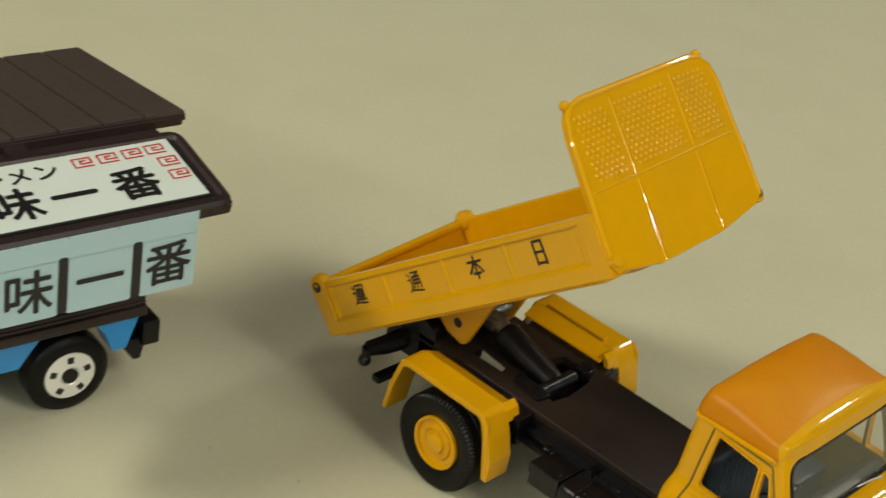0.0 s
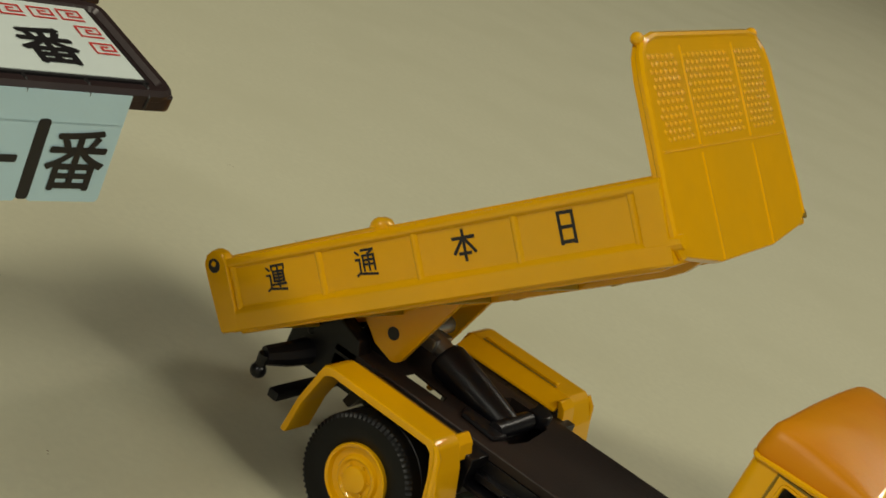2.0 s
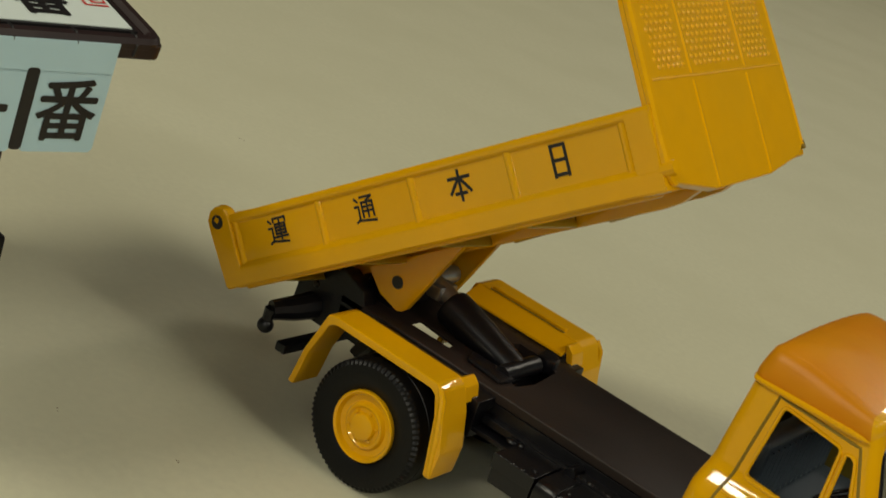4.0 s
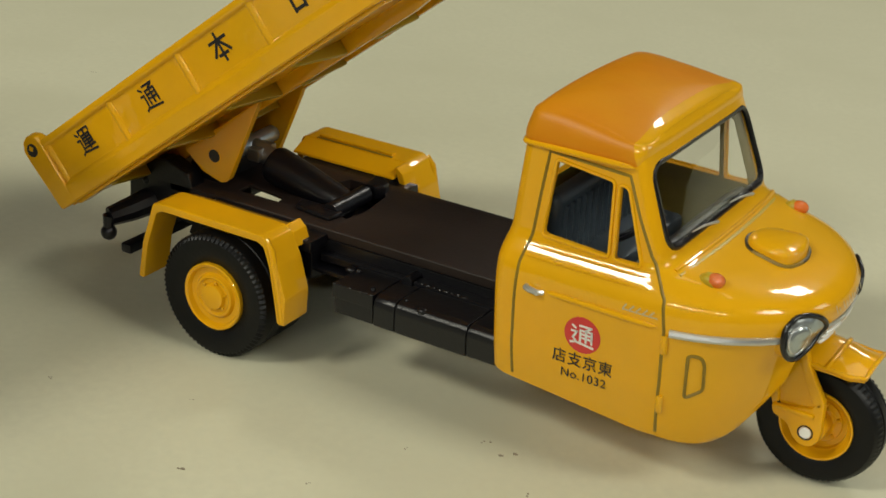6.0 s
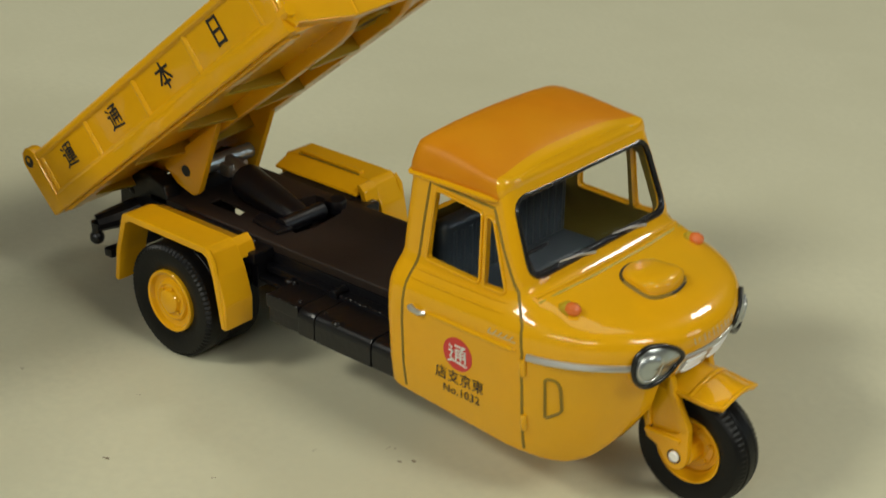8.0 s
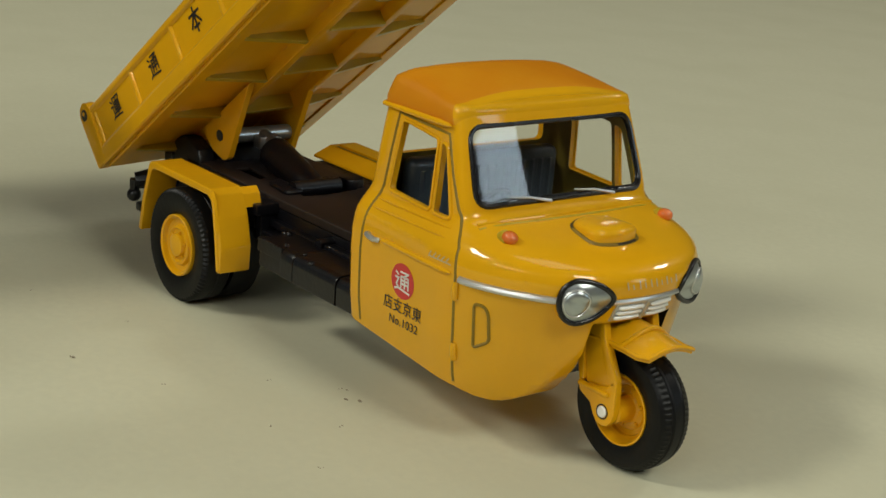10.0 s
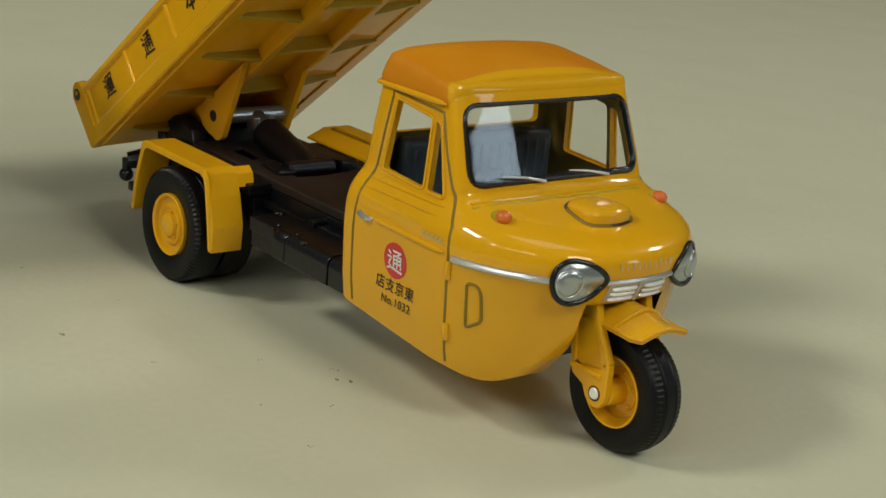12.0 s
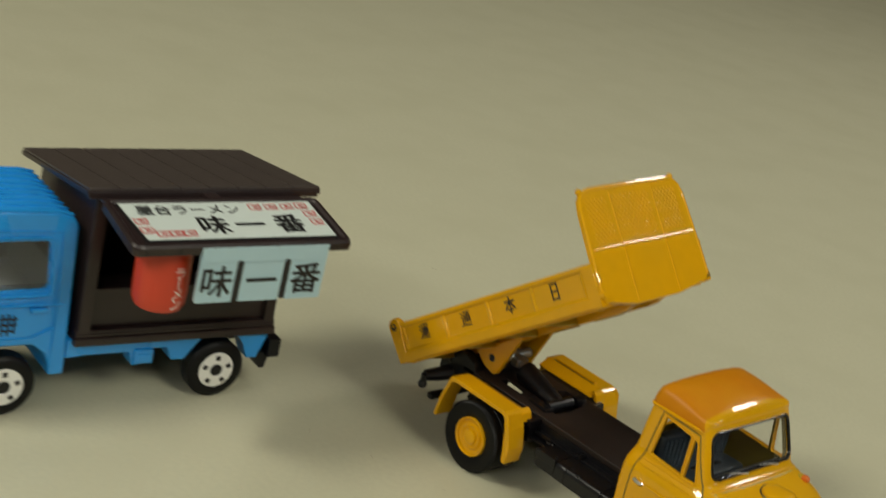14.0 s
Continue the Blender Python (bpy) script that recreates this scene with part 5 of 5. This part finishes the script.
def stall_wheel(a, sign):
    c = Vector((a, 0, 0.56))
    d = lambda k: sign * (1.24 - k)  # noqa: E731
    bm = bmesh.new()
    lathe(bm, [(0.34, d(0.06)), (0.36, d(0.01)), (0.44, d(0.0)), (0.52, d(0.03)), (0.56, d(0.08)), (0.56, d(0.34)), (0.52, d(0.40)), (0.2, d(0.40))], c, 56)
    w = stall_part("wheel", bm, TYRE, None, "small black plastic wheel")
    bm = bmesh.new()
    lathe(bm, [(0.345, d(0.10)), (0.345, d(0.02)), (0.33, d(0.012)), (0.14, d(0.0)), (0.12, d(0.02)), (0.001, d(0.02))], c, 40)
    hub = stall_part("wheel_disc", bm, BRIGHT, w, "silver five-hole wheel disc")
    # five black blocks paint the shade of the openings in the disc
    for k in range(5):
        ang = 2 * math.pi * k / 5 + math.pi / 2
        bm = bmesh.new()
        m = Matrix.Translation(c) @ Matrix.Rotation(-ang, 4, "Y")
        y0, y1 = sorted((d(0.03), d(-0.006)))
        box(bm, 0.20, 0.285, y0, y1, -0.042, 0.042, 0.0, m)
        stall_part("disc_hole", bm, INK, hub)
    bm = bmesh.new()
    lathe(bm, [(0.11, d(0.03)), (0.11, d(0.0)), (0.06, d(-0.01)), (0.001, d(-0.01))], c, 20)
    stall_part("wheel_cap", bm, BLACK, hub)


for a in (0.0, 3.97):
    for sign in (-1, 1):
        stall_wheel(a, sign)

# stall body: sill, posts, back wall, counter
bm = bmesh.new()
box(bm, -1.06, 2.84, -1.27, 1.27, 1.24, 1.40, 0.04)
box(bm, -1.04, 2.82, 1.10, 1.225, 1.38, 1.53, 0.03)
box(bm, -1.03, 2.81, 1.215, 1.245, 1.43, 1.47, 0.01)
sill = stall_part("stall_sill", bm, BROWN, None, "dark brown stall sill")
bm = bmesh.new()
box(bm, -1.02, 2.80, -1.22, -1.10, 1.39, 3.80, 0.02)
stall_part("back_wall", bm, BROWN, sill, "dark brown stall back wall")
for name, a0, a1 in (("rear_wall", -1.02, -0.92), ("front_wall", 2.70, 2.80)):
    bm = bmesh.new()
    prism(bm, [(-1.12, 1.39), (1.20, 1.39), (1.20, 4.02), (-1.12, 3.66)], a0, a1, "yz", 0.02)
    stall_part(name, bm, BROWN, sill, "dark brown stall end wall")
for a0, a1 in ((-1.0, -0.80), (2.56, 2.79)):
    bm = bmesh.new()
    box(bm, a0, a1, 1.06, 1.23, 1.45, 3.98, 0.03)
    stall_part("stall_post", bm, BROWN, sill)
bm = bmesh.new()
box(bm, -0.85, 2.6, 0.98, 1.10, 1.45, 2.24, 0.02)
box(bm, -0.85, 2.6, 0.55, 1.12, 2.20, 2.27, 0.02)
stall_part("counter", bm, BROWN, sill, "dark brown serving counter")
bm = bmesh.new()
box(bm, -0.98, 2.75, 0.98, 1.22, 3.80, 4.02, 0.02)
box(bm, -0.95, 2.80, 1.20, 1.72, 3.99, 4.05, 0.015)
box(bm, 0.72, 0.98, 1.20, 1.70, 4.03, 4.13, 0.02)
stall_part("lintel", bm, BROWN, sill)

# roof of boards, falling to the back
ROOF = Matrix.Translation((0, 1.367, 4.185)) @ Matrix.Rotation(radians(8.3), 4, "X")
bm = bmesh.new()
box(bm, -1.36, 3.035, -3.05, 0.0, -0.10, 0.0, 0.02, ROOF)
box(bm, -1.31, 3.015, -0.10, 0.01, -0.15, -0.03, 0.02, ROOF)
roof_ob = stall_part("stall_roof", bm, BROWN, None, "dark brown boarded stall roof")
for k in range(8):
    a0 = -1.355 + k * (4.385 / 8)
    bm = bmesh.new()
    box(bm, a0 + 0.014, a0 + 4.385 / 8 - 0.014, -3.04, -0.005, -0.02, 0.035, 0.010, ROOF)
    stall_part("roof_board", bm, ROOF_BROWN, roof_ob)

# awning sign, propped open
DROP = radians(10.0)
AWN = Matrix.Translation((0, 1.70, 4.144)) @ Matrix.Rotation(-DROP, 4, "X")
bm = bmesh.new()
outline = round_frame([(-1.07, 0.0), (-1.10, 1.42), (2.90, 1.42), (2.92, 0.0)], 0.10, 4)
prism(bm, [(p[0], p[1]) for p in outline], -0.16, -0.02, "xy", 0.02, AWN)
awning = stall_part("awning", bm, BROWN, None, "dark brown propped awning with shop sign")
bm = bmesh.new()
tube(bm, [AWN @ Vector((p[0], p[1], -0.03)) for p in round_frame([(-1.02, 0.05), (-1.04, 1.36), (2.84, 1.36), (2.86, 0.05)], 0.12, 4)], 0.07, 8, closed=True)
stall_part("awning_rim", bm, BROWN, awning)
# rim is uncut: black rods paint the dark of its notches
for k in range(7):
    bm = bmesh.new()
    a = -0.80 + 0.58 * k
    tube(bm, [AWN @ Vector((a, 1.30, 0.03)), AWN @ Vector((a, 1.36, 0.036)), AWN @ Vector((a, 1.425, -0.02)), AWN @ Vector((a, 1.425, -0.12))], 0.016, 6)
    stall_part("rim_notch_shade", bm, INK, awning)
bm = bmesh.new()
prism(bm, [(-0.89, 0.08), (-0.915, 1.225), (2.62, 1.225), (2.735, 0.08)], -0.03, 0.0, "xy", 0.0, AWN)
stall_part("sign_border", bm, INK, awning)
bm = bmesh.new()
prism(bm, [(-0.855, 0.115), (-0.876, 1.19), (2.58, 1.19), (2.70, 0.115)], -0.02, 0.008, "xy", 0.0, AWN)
board = stall_part("sign_face", bm, SIGN, awning, "pale greenish-white sign face")


def on_sign(bm, a, d, lift=0.014):
    """Lays a flat bmesh on the sign: its top faces the hinge and it reads from the front of the stall."""
    m = AWN @ Matrix.Translation((a, d, lift)) @ Matrix.Rotation(math.pi, 4, "Z")
    bmesh.ops.transform(bm, matrix=m, verts=bm.verts)
    return bm


stall_part("sign_lettering", on_sign(embolden(glyphs("屋台ラーメン", 0.31, 1.05), 0.006), 1.54, 0.335), INK, board, "black sign lettering")
for text, a in (("味", 1.26), ("一", 0.60), ("番", -0.15)):
    stall_part("sign_lettering", on_sign(embolden(glyphs(text, 0.57), 0.015), a, 0.80), INK, board, "large black sign lettering")
MEANDER = [(0.0, 0.0, 1.0, 0.0), (0.0, 0.0, 0.0, 1.0), (0.0, 1.0, 1.0, 1.0), (1.0, 1.0, 1.0, 0.35), (1.0, 0.35, 0.4, 0.35), (0.4, 0.35, 0.4, 0.68), (0.4, 0.68, 0.7, 0.68)]
for a, d in ((0.28, 0.29), (-0.03, 0.285), (-0.34, 0.28), (-0.63, 0.27), (-0.69, 0.52), (-0.71, 0.77), (2.50, 0.66), (2.49, 0.92), (2.25, 1.03), (2.02, 1.03), (1.79, 1.03)):
    stall_part("sign_meander", on_sign(bars(MEANDER, 0.215, 0.15, 0.022), a, d), RED, board, "red key pattern")

# short curtain hung from the awning's edge
for text, a0, a1 in (("味", 1.04, 1.717), ("一", 0.16, 0.945), ("番", -0.631, 0.065)):
    bm = bmesh.new()
    m = Matrix.Translation((0, 3.08, 3.835)) @ Matrix.Rotation(radians(-2.0), 4, "X")
    prism(bm, [tuple(p) for p in round_frame([(a0, -0.95), (a1, -0.95), (a1, -0.22), (a0, -0.22)], 0.05)], -0.03, 0.03, "xz", 0.0, m)
    flap = stall_part("curtain_flap", bm, CLOTH, awning, "pale blue shop curtain flap")
    b = glyphs(text, 0.60)
    b = laid(embolden(b, 0.010), (0, 0, 0), (-1, 0, 0), (0, 0, 1), 0.0)
    bmesh.ops.transform(b, matrix=m @ Matrix.Translation(((a0 + a1) / 2, 0.038, -0.56)), verts=b.verts)
    stall_part("curtain_lettering", b, INK, flap, "black curtain lettering")
bm = bmesh.new()
m = Matrix.Translation((0, 3.08, 3.835)) @ Matrix.Rotation(radians(-2.0), 4, "X")
box(bm, -0.631, 1.717, -0.03, 0.03, -0.24, 0.05, 0.0, m)
stall_part("curtain_band", bm, CLOTH, awning)
# solid black strips close the gaps between the flaps
for a0, a1 in ((0.065, 0.16), (0.945, 1.04)):
    bm = bmesh.new()
    prism(bm, [tuple(p) for p in round_frame([(a0 - 0.01, -0.93), (a1 + 0.01, -0.93), (a1 + 0.01, -0.20), (a0 - 0.01, -0.20)], 0.04)], -0.02, 0.036, "xz", 0.0, m)
    stall_part("curtain_strip", bm, INK, awning, "black strip filling the gap between curtain flaps")

# paper lantern under the awning
bm = bmesh.new()
lathe(bm, [(0.001, 2.50), (0.30, 2.50), (0.39, 2.54), (0.45, 2.66), (0.46, 2.9), (0.46, 3.5), (0.42, 3.70), (0.28, 3.80), (0.001, 3.80)], (1.96, 2.30, 0), 40, "z")
lantern = stall_part("lantern", bm, LANTERN, awning, "red paper lantern")
for k, ch in enumerate("ラーメン"):
    b = glyphs("丨" if ch == "ー" else ch, 0.24)
    for v in b.verts:
        turn = radians(102) + v.co.x / 0.46
        v.co = Vector((1.96 + 0.468 * math.cos(turn), 2.30 + 0.468 * math.sin(turn), 3.28 - 0.185 * k + v.co.y))
    stall_part("lantern_lettering", b, WHITE, lantern, "white lantern lettering")

# ---- crumbs and dust on the table ----
rng = random.Random(4)
bm = bmesh.new()
for x, y, r in ((3.43, -1.42, 0.035), (3.15, -1.35, 0.02), (3.9, -1.9, 0.016), (2.2, -2.9, 0.014), (1.1, -3.4, 0.03), (-1.0, -2.9, 0.018), (-2.2, -3.4, 0.016), (4.6, -2.6, 0.014), (0.4, -2.4, 0.012), (-3.6, 2.4, 0.02), (-5.2, 3.6, 0.02), (-7.5, 4.5, 0.02), (3.6, -2.5, 0.012), (2.6, -1.9, 0.013)):
    for k in range(3):
        ball(bm, (x + rng.uniform(-2, 2) * r, y + rng.uniform(-2, 2) * r, r * 0.2), r * rng.uniform(0.35, 0.7), (1.4, 0.8, 0.5), 6)
crumbs = part("dust_specks", bm, CRUMB, None)
tagged(crumbs, "tiny brown dust specks scattered over the table", "dust", kind="stuff")
